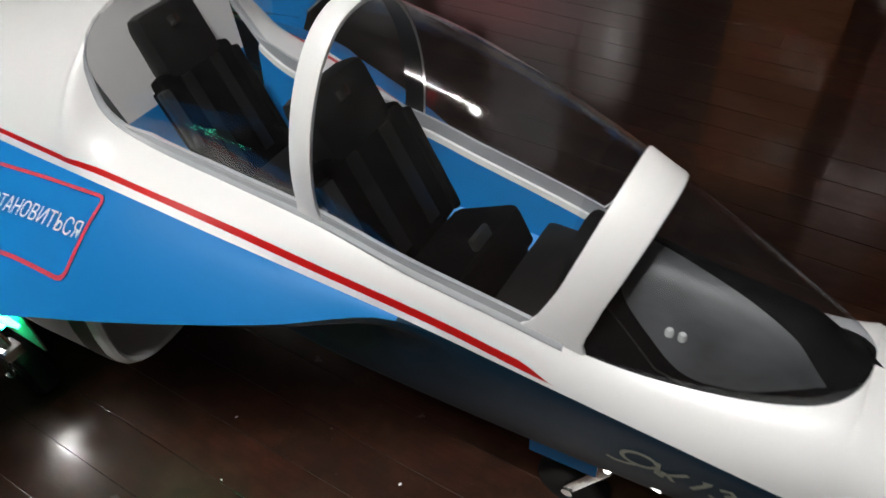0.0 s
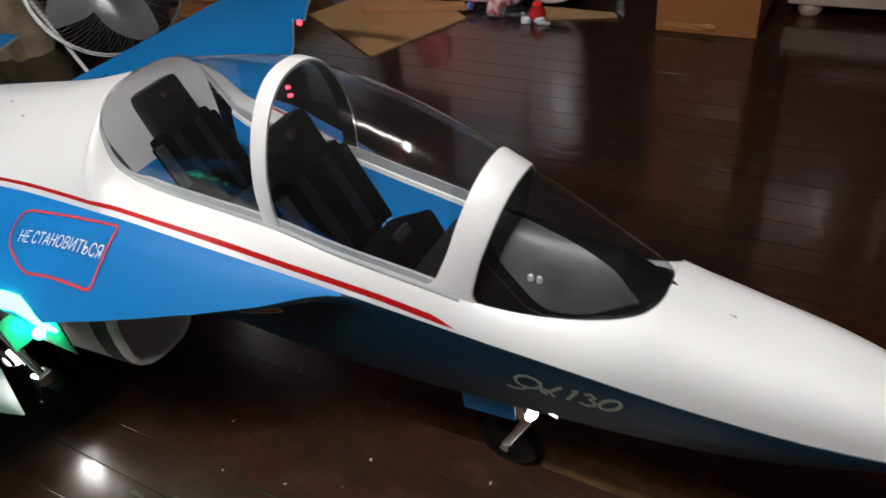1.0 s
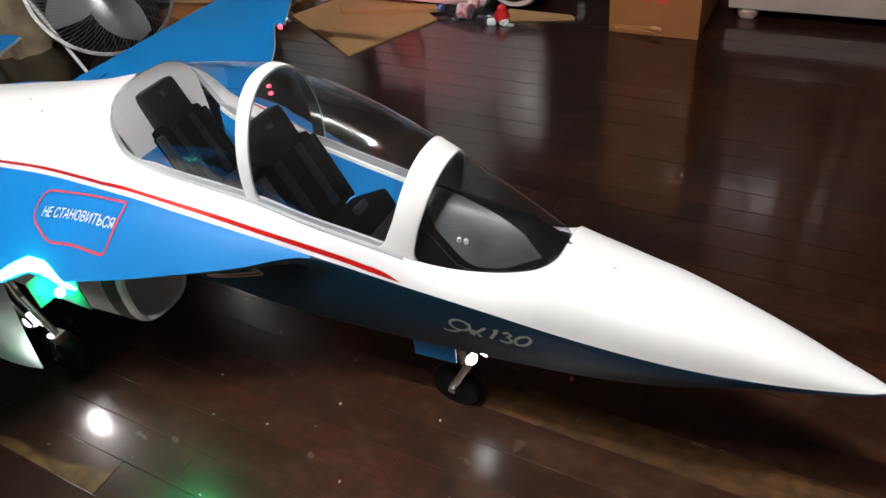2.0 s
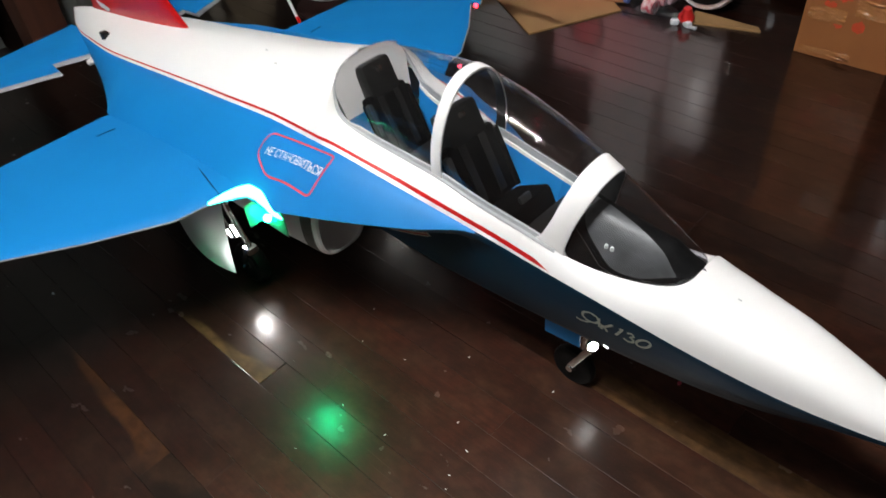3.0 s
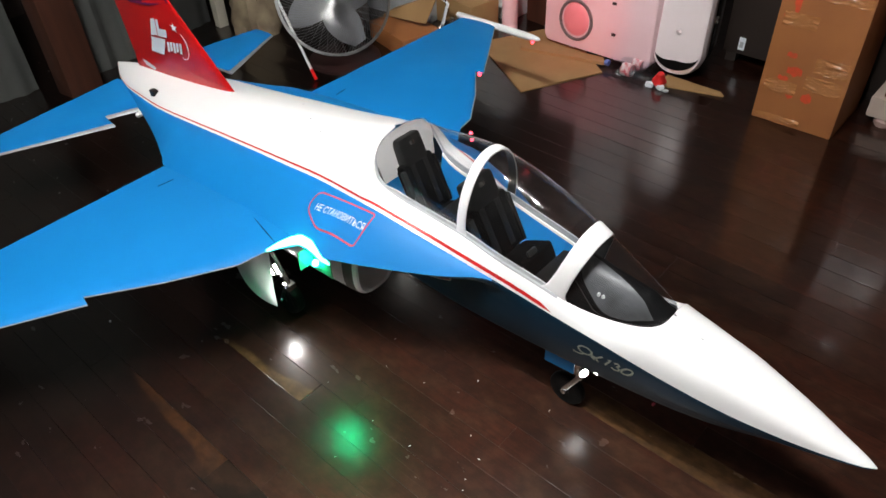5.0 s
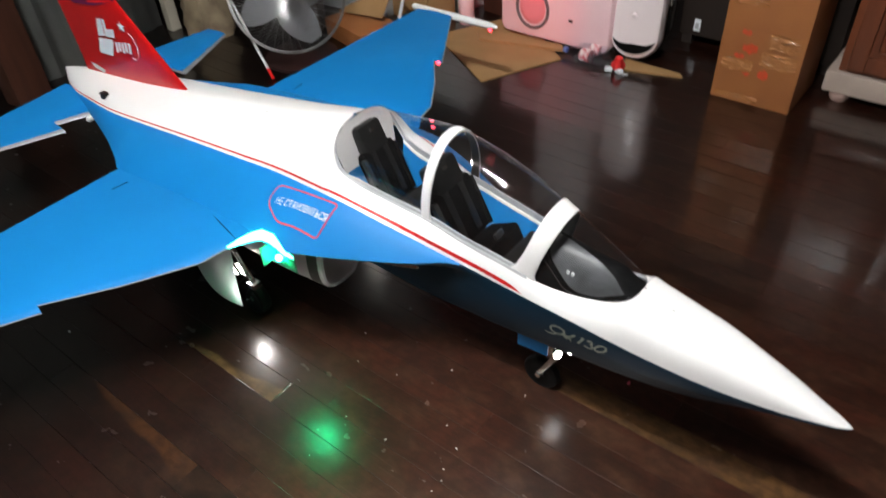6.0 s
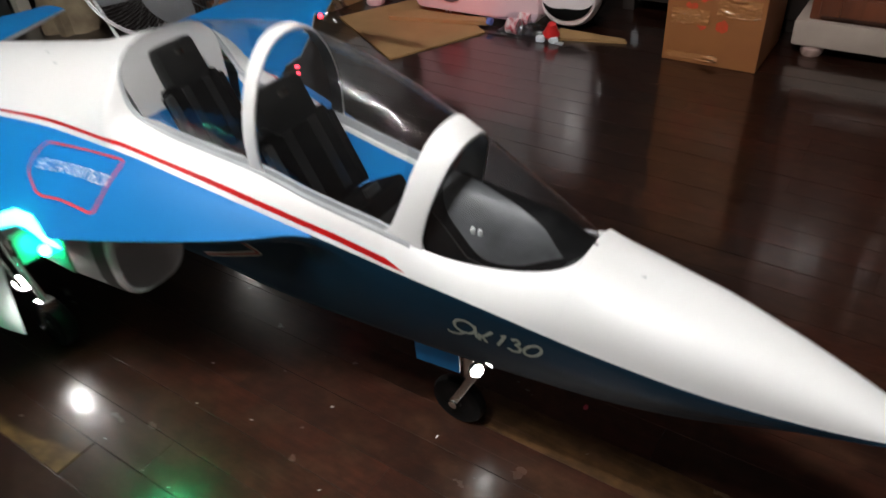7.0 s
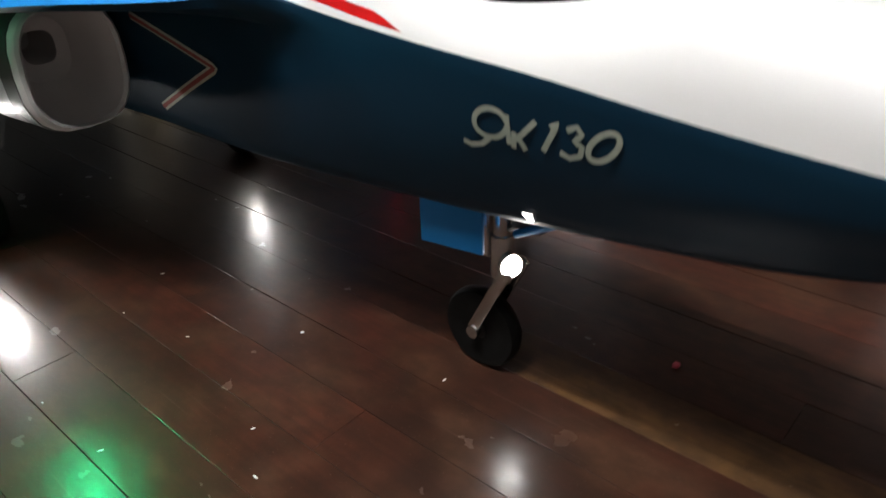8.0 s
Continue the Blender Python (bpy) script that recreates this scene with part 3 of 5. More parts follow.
def fuselage():
    bm = bmesh.new()
    rows = []
    for x in STATIONS:
        h = half_ring(x)
        rows.append([bm.verts.new((x, -y, z)) for y, z in h])
    left = []
    for x in STATIONS:
        h = half_ring(x)
        left.append([bm.verts.new((x, y, z)) for y, z in h])

    def paint(i, j):
        x = (STATIONS[i] + STATIONS[i + 1]) / 2
        if j < 10 or j == 11:
            return 0
        if j == 10:
            return 2 if x < 1.697 else 0
        if j < 18:
            return 1 if x < ROOT else 3
        return 3

    grid_faces(bm, rows, mats=paint)
    grid_faces(bm, left, mats=paint)
    bmesh.ops.remove_doubles(bm, verts=bm.verts, dist=0.00012)
    return part("fuselage", bm, [WHITE, BLUE, RED, NAVY], jet, "white upper skin, blue shoulders, red stripe and navy lower sides")


fuselage()


# ---------------------------------------------------------------- canopy
def glass_sheet(name, x0, x1, mat, label):
    bm = bmesh.new()
    rows = []
    xs = [x for x in STATIONS if x0 < x < x1]
    for x in [x0, *xs, x1]:
        ss = [math.sin(k / 20 * math.pi / 2) for k in range(21)]
        rows.append([bm.verts.new(canopy_point(x, s, -1)) for s in ss] + [bm.verts.new(canopy_point(x, s, 1)) for s in reversed(ss[:-1])])
    grid_faces(bm, rows)
    bmesh.ops.remove_doubles(bm, verts=bm.verts, dist=0.00005)
    ob = part(name, bm, mat, jet, label)
    ob.visible_shadow = False
    return ob


canopy = glass_sheet("canopy", 1.2485, 1.690, CANOPY, "clear domed two-seat canopy with white hoops")
windscreen = glass_sheet("windscreen", 1.690, 1.8838, WINDSCREEN, "smoky clear curved windscreen")


def hoop(name, base, top, breadth, parent, slim=0.0):
    """A white hoop over the canopy, from sill to sill, that leans from base to top and narrows upwards by slim."""
    bm = bmesh.new()
    rows = []
    for side, order in ((-1, range(0, 25)), (1, range(23, -1, -1))):
        for k in order:
            s = math.sin(k / 24 * math.pi / 2)
            xc = base + (top - base) * s ** 0.85
            width = breadth * (1 - slim * min(1, s / 0.4)) * (1 + 0.35 * max(0, 1 - s / 0.12) ** 2)
            rows.append([bm.verts.new(canopy_point(xc + dx, s, side, o)) for dx, o in
                         ((-width / 2, -.002), (-width / 2, .0012), (-width / 2 + .002, .0022), (width / 2 - .002, .0022), (width / 2, .0012), (width / 2, -.002))])
    grid_faces(bm, rows, closed=True, mats=lambda i, j: 1 if j == 5 else 0)
    return part(name, bm, [WHITE, DARKGREY], parent, "hoop painted white outside and dark inside")


hoop("front_hoop", 1.686, 1.725, .039, windscreen, .22)
hoop("rear_hoop", 1.479, 1.490, .019, canopy)


def sill_rail():
    """The grey rail in which the canopy sits."""
    for side in (-1, 1):
        bm = bmesh.new()
        rows = []
        for x in [v for v in STATIONS if 1.2486 < v < 1.700]:
            p = Vector((x, side * SILL_Y(x), SILL_Z(x)))
            tall = min(1, max(.15, (x - 1.285) / .03))
            rows.append([bm.verts.new(p + Vector((0, side * dy, dz * (tall if dz > .002 else 1)))) for dy, dz in ((.0045, -.0022), (.0042, .0002), (.0014, .0030), (.0006, .0105), (-.0022, .0110), (-.0030, -.0040))])
        grid_faces(bm, rows)
        part("canopy_rail", bm, GREY, canopy, "grey canopy rail")


sill_rail()


# ---------------------------------------------------------------- cockpit
def cockpit():
    bm = bmesh.new()
    rows = []
    for x in [v for v in STATIONS if 1.290 < v < 1.86]:
        y, z = SILL_Y(x), SILL_Z(x)
        h = [(y - .001, z - .002), (y - .005, z - .003), (y - .007, z - .008), (max(y - .022, .006), .305), (max(y - .03, .003), .292), (0, .290)]
        rows.append([bm.verts.new((x, -a, min(b, z - .001))) for a, b in h] + [bm.verts.new((x, a, min(b, z - .001))) for a, b in reversed(h[:-1])])
    grid_faces(bm, rows, mats=lambda i, j: 1 if j in (0, 1, 8, 9) else 2 if j in (3, 4, 5, 6) else 0)
    part("cockpit_tub", bm, [BLUE, PALE, MATT], jet, "blue cockpit walls with a pale ledge and a black floor")
    bm = bmesh.new()
    ring = []
    for s in [math.sin(k / 16 * math.pi / 2) for k in range(17)]:
        p = canopy_point(1.266, s, -1, -.003)
        ring.append((p.x - .010 * s, p.y, p.z))
    ring += [(a, -b, c) for a, b, c in reversed(ring[:-1])]
    top = [bm.verts.new(p) for p in ring]
    mid = [bm.verts.new((1.276, p[1] * .92, min(p[2] - .002, .425))) for p in ring]
    low = [bm.verts.new((1.292, p[1] * .8, .30)) for p in ring]
    grid_faces(bm, [top, mid, low], mats=lambda i, j: i)
    part("rear_bulkhead", bm, [WHITE, BLUE], jet, "white sloping bulkhead, blue at its foot")
    # black decking under the windscreen
    crown = smooth_curve([(1.66, .424), (1.72, .423), (1.78, .416), (1.84, .411), (1.884, .409)])

    def deck_z(x, y):
        w, z = SILL_Y(x) - .0015, SILL_Z(x) - .003
        return z + (min(crown(x), TOP(x) - .006) - z) * max(0.0, 1 - min(1, abs(y) / w) ** 2) ** 1.1

    bm = bmesh.new()
    rows = []
    for x in [v for v in STATIONS if 1.668 < v < 1.8835]:
        ys = [(SILL_Y(x) - .0015) * math.cos(k / 20 * math.pi) for k in range(21)]
        rows.append([bm.verts.new((x, y, deck_z(x, y))) for y in ys])
    grid_faces(bm, rows)
    part("glare_deck", bm, MATT, jet, "matt black deck under the windscreen")
    upper = smooth_curve([(1.712, .006), (1.74, .002), (1.78, -.005), (1.83, -.017), (1.862, -.027)])
    lower = smooth_curve([(1.712, -.020), (1.722, -.033), (1.745, -.042), (1.78, -.0485), (1.815, -.044), (1.845, -.035), (1.862, -.0275)])
    bm = bmesh.new()
    rows = []
    for k in range(25):
        x = 1.712 + .150 * k / 24
        ys = [lower(x) + (upper(x) - lower(x)) * j / 8 for j in range(9)]
        rows.append([bm.verts.new((x, y, deck_z(x, y) + .0012)) for y in ys])
    grid_faces(bm, rows)
    part("deck_patch", bm, DECK, jet, "satin grey patch on the deck")
    bm = bmesh.new()
    tube(bm, [(x, y, deck_z(x, y) + .0008) for x, y in ((1.700, -.037), (1.73, -.045), (1.76, -.052), (1.79, -.0525))], .0007, 5)
    part("deck_seam", bm, DARKGREY, jet, "thin grey seam on the deck")
    bm = bmesh.new()
    for dy in (-.004, .005):
        lathe(bm, [(.0001, 0), (.0030, 0), (.0030, .004), (.0020, .006), (.0001, .006)], pose(1.765 + dy, -.0385, deck_z(1.765, .0385) + .001), 10)
    part("deck_knob", bm, PALE, jet, "two small bright knobs")
    # panels and side consoles
    for x0, z1 in ((1.405, .398), (1.640, .360)):
        bm = bmesh.new()
        box(bm, (x0, -.052, .30), (x0 + .04, .052, z1 - .012), .004)
        box(bm, (x0 - .012, -.054, z1 - .016), (x0 + .045, .054, z1), .007)
        for k in range(3):
            lathe(bm, [(.0001, 0), (.011, 0), (.011, .003), (.009, .003), (.009, .001), (.0001, .001)], pose(x0 - .0005, -.030 + .03 * k, .345, 0, -90, 0), 14)
        part("instrument_panel", bm, BLACK, jet, "black hooded instrument panel with round dials")
    for x0, x1 in ((1.30, 1.40), (1.47, 1.62)):
        for side in (-1, 1):
            bm = bmesh.new()
            box(bm, (x0, min(side * .035, side * .058), .30), (x1, max(side * .035, side * .058), .333), .003)
            box(bm, (x1 - .035, min(side * .040, side * .050), .333), (x1 - .022, max(side * .040, side * .050), .347), .002, mat=1)
            for k in range(4):
                box(bm, (x0 + .02 + .017 * k, side * .046 - .004, .333), (x0 + .028 + .017 * k, side * .046 + .004, .3355), .001, mat=1)
            part("side_console", bm, [LIGHTBLUE, BLACK], jet, "light blue side console with black switches")
    for y in (-.006, .004):
        bm = bmesh.new()
        lathe(bm, [(.0001, 0), (.0019, 0), (.0017, .0015), (.0001, .002)], pose(1.398 + .4 * y, -.034 + y, .392, 0, -70, 0), 8)
        part("indicator_lamp", bm, LED_DIM, jet, "small lit green indicator")


cockpit()


def seat(x, z, lean, wide=1.0):
    """An ejection seat: pan, backrest, headrest, side bolsters, harness box and rail."""
    base = new("ejection_seat")
    base.parent = jet
    base.matrix_world = pose(x, 0, z, 0, lean, 0) @ Matrix.Diagonal((1, wide, 1, 1))
    base["label"] = "black cloth ejection seat"

    def piece(name, mat, *boxes):
        bm = bmesh.new()
        for lo, hi, bev in boxes:
            box(bm, lo, hi, bev)
        part(name, bm, mat, base)

    piece("backrest", CLOTH, ((-.012, -.044, 0), (.012, .044, .128), .008))
    piece("bolster", CLOTH, ((-.010, -.047, .01), (.016, -.039, .118), .004))
    piece("bolster", CLOTH, ((-.010, .039, .01), (.016, .047, .118), .004))
    piece("headrest", BLACK, ((-.018, -.032, .118), (.014, .032, .180), .010))
    piece("seat_pan", CLOTH, ((.006, -.044, -.022), (.082, .044, .010), .007))
    piece("leg_pad", CLOTH, ((.066, -.040, -.040), (.086, .040, .008), .005))
    piece("harness_box", DARKGREY, ((.006, -.052, .062), (.018, -.042, .118), .003))
    piece("harness_strap", BLACK, ((.0105, -.024, .02), (.0135, -.012, .12), .001))
    piece("harness_strap", BLACK, ((.0105, .012, .02), (.0135, .024, .12), .001))
    piece("pull_handle", DARKGREY, ((.074, -.010, .006), (.080, .010, .020), .002))
    piece("ejection_rail", BLACK, ((-.026, -.016, 0), (-.012, .016, .165), .002))
    piece("headrest_light", METAL, ((.010, -.006, .158), (.0155, .006, .168), .002))


seat(1.340, .338, -25)
seat(1.528, .318, -27, 1.28)


# ---------------------------------------------------------------- wings, tail
def aerofoil(le, te, thick, n=9):
    """Points round a section, from the trailing edge over the top to the nose and back under."""
    le, te = Vector(le), Vector(te)
    up = []
    for k in range(n):
        u = 1 - (k / (n - 1)) ** 1.0
        u = u * u if k > n // 2 else u * (0.5 + 0.5 * u)
        t = thick * (2.97 * math.sqrt(u) - 1.26 * u - 3.52 * u * u + 2.84 * u ** 3 - 1.03 * u ** 4) + 0.0006
        up.append((u, t))
    p = [le + (te - le) * u + Vector((0, 0, t * 0.6)) for u, t in up]
    q = [le + (te - le) * u - Vector((0, 0, t * 0.4)) for u, t in reversed(up[:-1])]
    return p + q


def surface(name, stations, mats, parent, label, paint=None):
    bm = bmesh.new()
    rows = [[bm.verts.new(p) for p in aerofoil(le, te, t)] for le, te, t in stations]
    grid_faces(bm, rows, mats=paint, closed=True)
    for r in (rows[0], rows[-1]):
        bm.faces.new(r)
    bmesh.ops.remove_doubles(bm, verts=bm.verts, dist=0.0001)
    return part(name, bm, mats, parent, label)


def wing_z(x, y):
    """The wing's mean height over a place (y positive)."""
    t = (y - .25) / .69
    xl = 1.236 - .292 * (y - .25) / .355 if y < .605 else .975 - .225 * (y - .613) / .327
    xt = .641 - .031 * t
    zl, zt = np.interp(y, [.25, .61, .94], [.333, .300, .265]), np.interp(y, [.25, .61, .94], [.288, .275, .263])
    u = min(max((xl - x) / max(xl - xt, 1e-3), 0), 1)
    return zl + (zt - zl) * u


for side in (-1, 1):
    st = []
    for y, xl, xt, zl, zt, th in ((.16, 1.215, .645, .330, .288, .022), (.248, 1.186, .641, .328, .288, .022), (.28, 1.166, .640, .329, .287, .021), (.305, 1.149, .638, .328, .286, .021), (.36, 1.134, .636, .323, .284, .020), (.48, 1.051, .631, .312, .280, .018),
                                  (.604, .949, .625, .3005, .275, .016), (.610, .974, .625, .300, .275, .016), (.72, .901, .620, .289, .271, .014), (.83, .827, .615, .277, .267, .012), (.94, .753, .610, .265, .263, .010)):
        st.append(((xl, side * y, zl), (xt, side * y, zt), th))
    wing = surface("wing", st, [BLUE], jet, "blue swept wing with a dogtooth leading edge")
    # hinge lines of the control surfaces, and a chordwise joint over the wheel
    bm = bmesh.new()
    for a, b in (((.73, .262), (.722, .30)),):
        pts = []
        for k in range(9):
            x, y = a[0] + (b[0] - a[0]) * k / 8, a[1] + (b[1] - a[1]) * k / 8
            pts.append((x, side * y, wing_z(x, y) + .0062))
        tube(bm, pts, .0009, 5)
    part("hinge_line", bm, NAVY, wing, "thin dark hinge line")
    bm = bmesh.new()
    pts = [(1.05 + .018 * k, side * (.255 + .004 * k), shoulder_z(1.05, .245) + .012 - .0005 * k) for k in range(7)]
    tube(bm, pts, [.0004, .0010, .0012, .0012, .0012, .0010, .0004], 5)
    part("wing_joint", bm, NAVY, wing, "thin dark joint line")
    # thin pale line along the nose of the wing
    bm = bmesh.new()
    for run in ([(le[0] + .0006, le[1], le[2] + .001) for le, te, th in st if .30 < abs(le[1]) < .606], [(le[0] + .0006, le[1], le[2] + .001) for le, te, th in st if abs(le[1]) > .606]):
        tube(bm, run, .0015, 6)
    part("edge_trim", bm, SILVER, wing, "thin pale line along the leading edge")
    # tip rail
    bm = bmesh.new()
    tube(bm, [(.575, side * .952, .263), (.585, side * .952, .263), (.86, side * .952, .264), (.90, side * .952, .2645), (.922, side * .952, .265), (.930, side * .952, .265)],
         [.003, .011, .012, .0105, .006, .001], 14)
    part("tip_rail", bm, WHITE, wing, "white pointed wing-tip rail")
    # far side: red lamp lenses; near side: glowing strip as the bulb's glare
    bm = bmesh.new()
    tube(bm, [(1.150, side * .302, .331), (1.162, side * .276, .336), (1.173, side * .254, .338), (1.186, side * .242, .340), (1.212, side * .239, .340), (1.236, side * .243, .335), (1.258, side * .246, .328), (1.272, side * .242, .320)],
         [.0025, .0065, .0090, .0110, .0100, .0070, .0050, .002], 12)
    if side > 0:
        bm.free()
        bm = bmesh.new()
        for dx in (0, -.022):
            lathe(bm, [(.0001, 0), (.0045, 0), (.004, .003), (.0001, .004)], pose(1.222 + dx, .262 - dx, .343), 10)
    if side < 0:
        ball = bmesh.new()
        bmesh.ops.create_uvsphere(ball, u_segments=12, v_segments=8, radius=.0075, matrix=Matrix.Translation((1.226, -.243, .300)))
        # added plates, keep the green light off the nacelle and wheel door
        blocker = bmesh.new()
        box(blocker, (1.192, -.2335, .268), (1.262, -.2315, .330), .0008)
        box(blocker, (1.2035, -.268, .284), (1.2058, -.2315, .330), .0008)
        part("light_blocker", blocker, BAND, wing, "small added plates that block the bulb's light")
        part("lamp_bulb", ball, LED_BULB, wing, "glaring green bulb under the leading edge")
    part("wing_lamp_glow", bm, GREEN_GLARE if side < 0 else LED_RED, wing, "glowing strip for the green bulb's glare on the wing" if side < 0 else "lit red wing lamp")
    if side > 0:
        # red strobes in the dogtooth and under the tip rail
        for x, y, z in ((.963, .6065, .296), (.900, .952, .2505)):
            ball = bmesh.new()
            bmesh.ops.create_uvsphere(ball, u_segments=12, v_segments=8, radius=.006, matrix=Matrix.Translation((x, y, z)))
            part("red_strobe", ball, LED_STROBE, wing, "small glaring red strobe lamp")
    # stabiliser
    st = []
    for y, xl, xt, z, th in ((.05, .335, .075, .272, .016), (.19, .262, .070, .262, .014), (.196, .318, .070, .2615, .014), (.33, .240, .062, .250, .012), (.48, .150, .055, .237, .009)):
        st.append(((xl, side * y, z), (xt, side * y, z), th))
    surface("stabiliser", st, [BLUE, SILVER], jet, "blue tailplane with a silver leading edge", paint=lambda i, j: 1 if j in (6, 7, 8, 9, 10) else 0)

st = []
for z, xl, xt, th in ((.30, .76, .140, .020), (.36, .69, .142, .019), (.40, .643, .138, .018), (.50, .530, .124, .016), (.585, .435, .110, .014), (.72, .285, .090, .011), (.84, .150, .072, .008)):
    st.append(((xl, 0, z), (xt, 0, z), th))
bm = bmesh.new()
rows = []
for le, te, th in st:
    sec = aerofoil(le, te, th)
    rows.append([bm.verts.new((p.x, (p.z - le[2]) * (1 if k < 9 else 1), le[2])) for k, p in enumerate(sec)])
grid_faces(bm, rows, closed=True)
bm.faces.new(rows[-1])
bmesh.ops.remove_doubles(bm, verts=bm.verts, dist=0.0001)
fin = part("fin", bm, RED, jet, "red swept tail fin with pale lettering blocks")
def fin_y(x, z):
    """The fin's half thickness at a place on its side."""
    xl = np.interp(z, [q[0][2] for q in st], [q[0][0] for q in st])
    xt = np.interp(z, [q[0][2] for q in st], [q[1][0] for q in st])
    th = np.interp(z, [q[0][2] for q in st], [q[2] for q in st])
    u = min(max((xl - x) / (xl - xt), 0), 1)
    return .6 * (th * (2.97 * math.sqrt(u) - 1.26 * u - 3.52 * u * u + 2.84 * u ** 3 - 1.03 * u ** 4) + .0006)


def fin_patch(name, outline, mat, label="", lift=.0008):
    """A flat decal on the side of the fin."""
    bm = bmesh.new()
    bm.faces.new([bm.verts.new((x, -fin_y(x, z) - lift, z)) for x, z in outline])
    return part(name, bm, mat, fin, label, smooth=False)


# pale emblem: two blocks, a star, a row of bars and a thin ring
fin_patch("fin_marking", [(.327, .512), (.350, .518), (.340, .468), (.300, .458)], DECAL_WHITE)
fin_patch("fin_marking", [(.353, .516), (.368, .520), (.362, .492), (.400, .499), (.392, .474), (.343, .466)], DECAL_WHITE)
fin_patch("fin_marking", [(.299, .453), (.378, .466), (.371, .452), (.345, .412), (.272, .403)], DECAL_WHITE)
for k in range(5):
    x, z = .384 + .0165 * k, .462 + .0032 * k
    fin_patch("fin_marking", [(x, z), (x + .0115, z + .002), (x + .0035, z - .030 + .004 * (k % 2)), (x - .0085, z - .032 + .004 * (k % 2))], DECAL_WHITE)
fin_patch("fin_marking", [(.442 + (.019 if k % 2 == 0 else .007) * math.cos(radians(36 * k + 20)), .516 + (.015 if k % 2 == 0 else .006) * math.sin(radians(36 * k + 20))) for k in range(10)], DECAL_WHITE, "pale star")
fin_patch("fin_marking", [(.183, .353), (.225, .352), (.264, .347), (.249, .335), (.199, .338)], PALE, "worn pale mark")
fin_patch("fin_cap_paint", [(.172, .543), (.229, .533), (.336, .549), (.440, .578), (.362, .655), (.195, .70), (.118, .60)], PURPLE, "dark purple painted upper fin")
bm = bmesh.new()
ring = [(.458 + .030 * math.cos(a), .468 + .036 * math.sin(a)) for a in np.linspace(-1.9, 1.3, 22)]
tube(bm, [(x, -fin_y(x, z) - .0004, z) for x, z in ring], .0009, 5)
part("fin_ring", bm, DECAL_WHITE, fin)
bm = bmesh.new()
box(bm, (.345, -.084, .306), (.368, -.068, .337), .002)
part("antenna_block", bm, BLACK, jet, "small black block on the tail")
bm = bmesh.new()
lathe(bm, [(.0001, 0), (.008, 0), (.008, .012), (.004, .016), (.0001, .016)], pose(.31, -.112, .262, 90, 0, 0), 10)
part("tail_fitting", bm, PALE, jet)
for x, y in ((1.06, -.05), (.90, .03), (.99, -.02)):
    bm = bmesh.new()
    box(bm, (x - .007, y - .002, TOP(x) - .010 - .25 * abs(y)), (x + .007, y + .002, TOP(x) + .0015 - .25 * abs(y)), .0008)
    part("spine_fitting", bm, GREY, jet)


# ---------------------------------------------------------------- engine nacelles
def nacelle(side):
    def ring(bm, x, c, zc, w, h, k=24, power=2.8):
        out = []
        for i in range(k):
            a = 2 * math.pi * i / k
            ca, sa = math.cos(a), math.sin(a)
            out.append(bm.verts.new((x, side * (c + w * math.copysign(abs(ca) ** (2 / power), ca)), zc + h * math.copysign(abs(sa) ** (2 / power), sa))))
        return out

    rings = [(1.292, .143, .262, .047, .058), (1.296, .143, .262, .050, .0605), (1.293, .143, .262, .0535, .063), (1.289, .144, .262, .055, .0645), (1.284, .144, .262, .0555, .0650), (1.2835, .144, .262, .0565, .0660),
             (1.256, .145, .262, .0575, .067), (1.2555, .145, .262, .057, .0665), (1.18, .147, .260, .060, .068), (1.05, .148, .256, .061, .068), (.90, .148, .250, .060, .060), (.75, .15, .245, .052, .048), (.63, .155, .240, .042, .036)]
    bm = bmesh.new()
    rows = [ring(bm, *r) for r in rings]
    grid_faces(bm, rows, closed=True, mats=lambda i, j: 1 if i < 2 else 2 if i in (4, 5, 6) else 0)
    body = part("nacelle", bm, [WHITE, PALE, BAND], jet, "pale engine nacelle with a dark band and bright lip")
    bm = bmesh.new()
    rows = [ring(bm, *r) for r in ((1.292, .143, .262, .047, .058), (1.27, .142, .262, .045, .056), (1.235, .141, .263, .042, .052), (1.205, .139, .266, .030, .034), (1.200, .139, .268, .018, .018), (1.13, .138, .270, .016, .016))]
    grid_faces(bm, rows, closed=True)
    bm.faces.new(rows[-1])
    part("intake_duct", bm, WHITE, body, "pale grey intake duct")


for side in (-1, 1):
    nacelle(side)


# ---------------------------------------------------------------- undercarriage
def wheel(name, parent, x, y, radius, width):
    w = new(name)
    w.parent = parent
    w.matrix_world = pose(x, y, radius, 90, 0, 0)
    h = width / 2
    bm = bmesh.new()
    lathe(bm, [(radius * .55, -h * .8), (radius * .80, -h), (radius * .94, -h * .8), (radius, -h * .35), (radius, h * .35), (radius * .94, h * .8), (radius * .80, h), (radius * .55, h * .8)], Matrix(), 32)
    part("tyre", bm, RUBBER, w)
    bm = bmesh.new()
    lathe(bm, [(.0001, -h * .9), (radius * .2, -h * .9), (radius * .25, -h * .5), (radius * .57, -h * .6), (radius * .57, h * .6), (radius * .25, h * .5), (radius * .2, h * .9), (.0001, h * .9)], Matrix(), 24)
    part("rim", bm, BLACK, w)
    return w


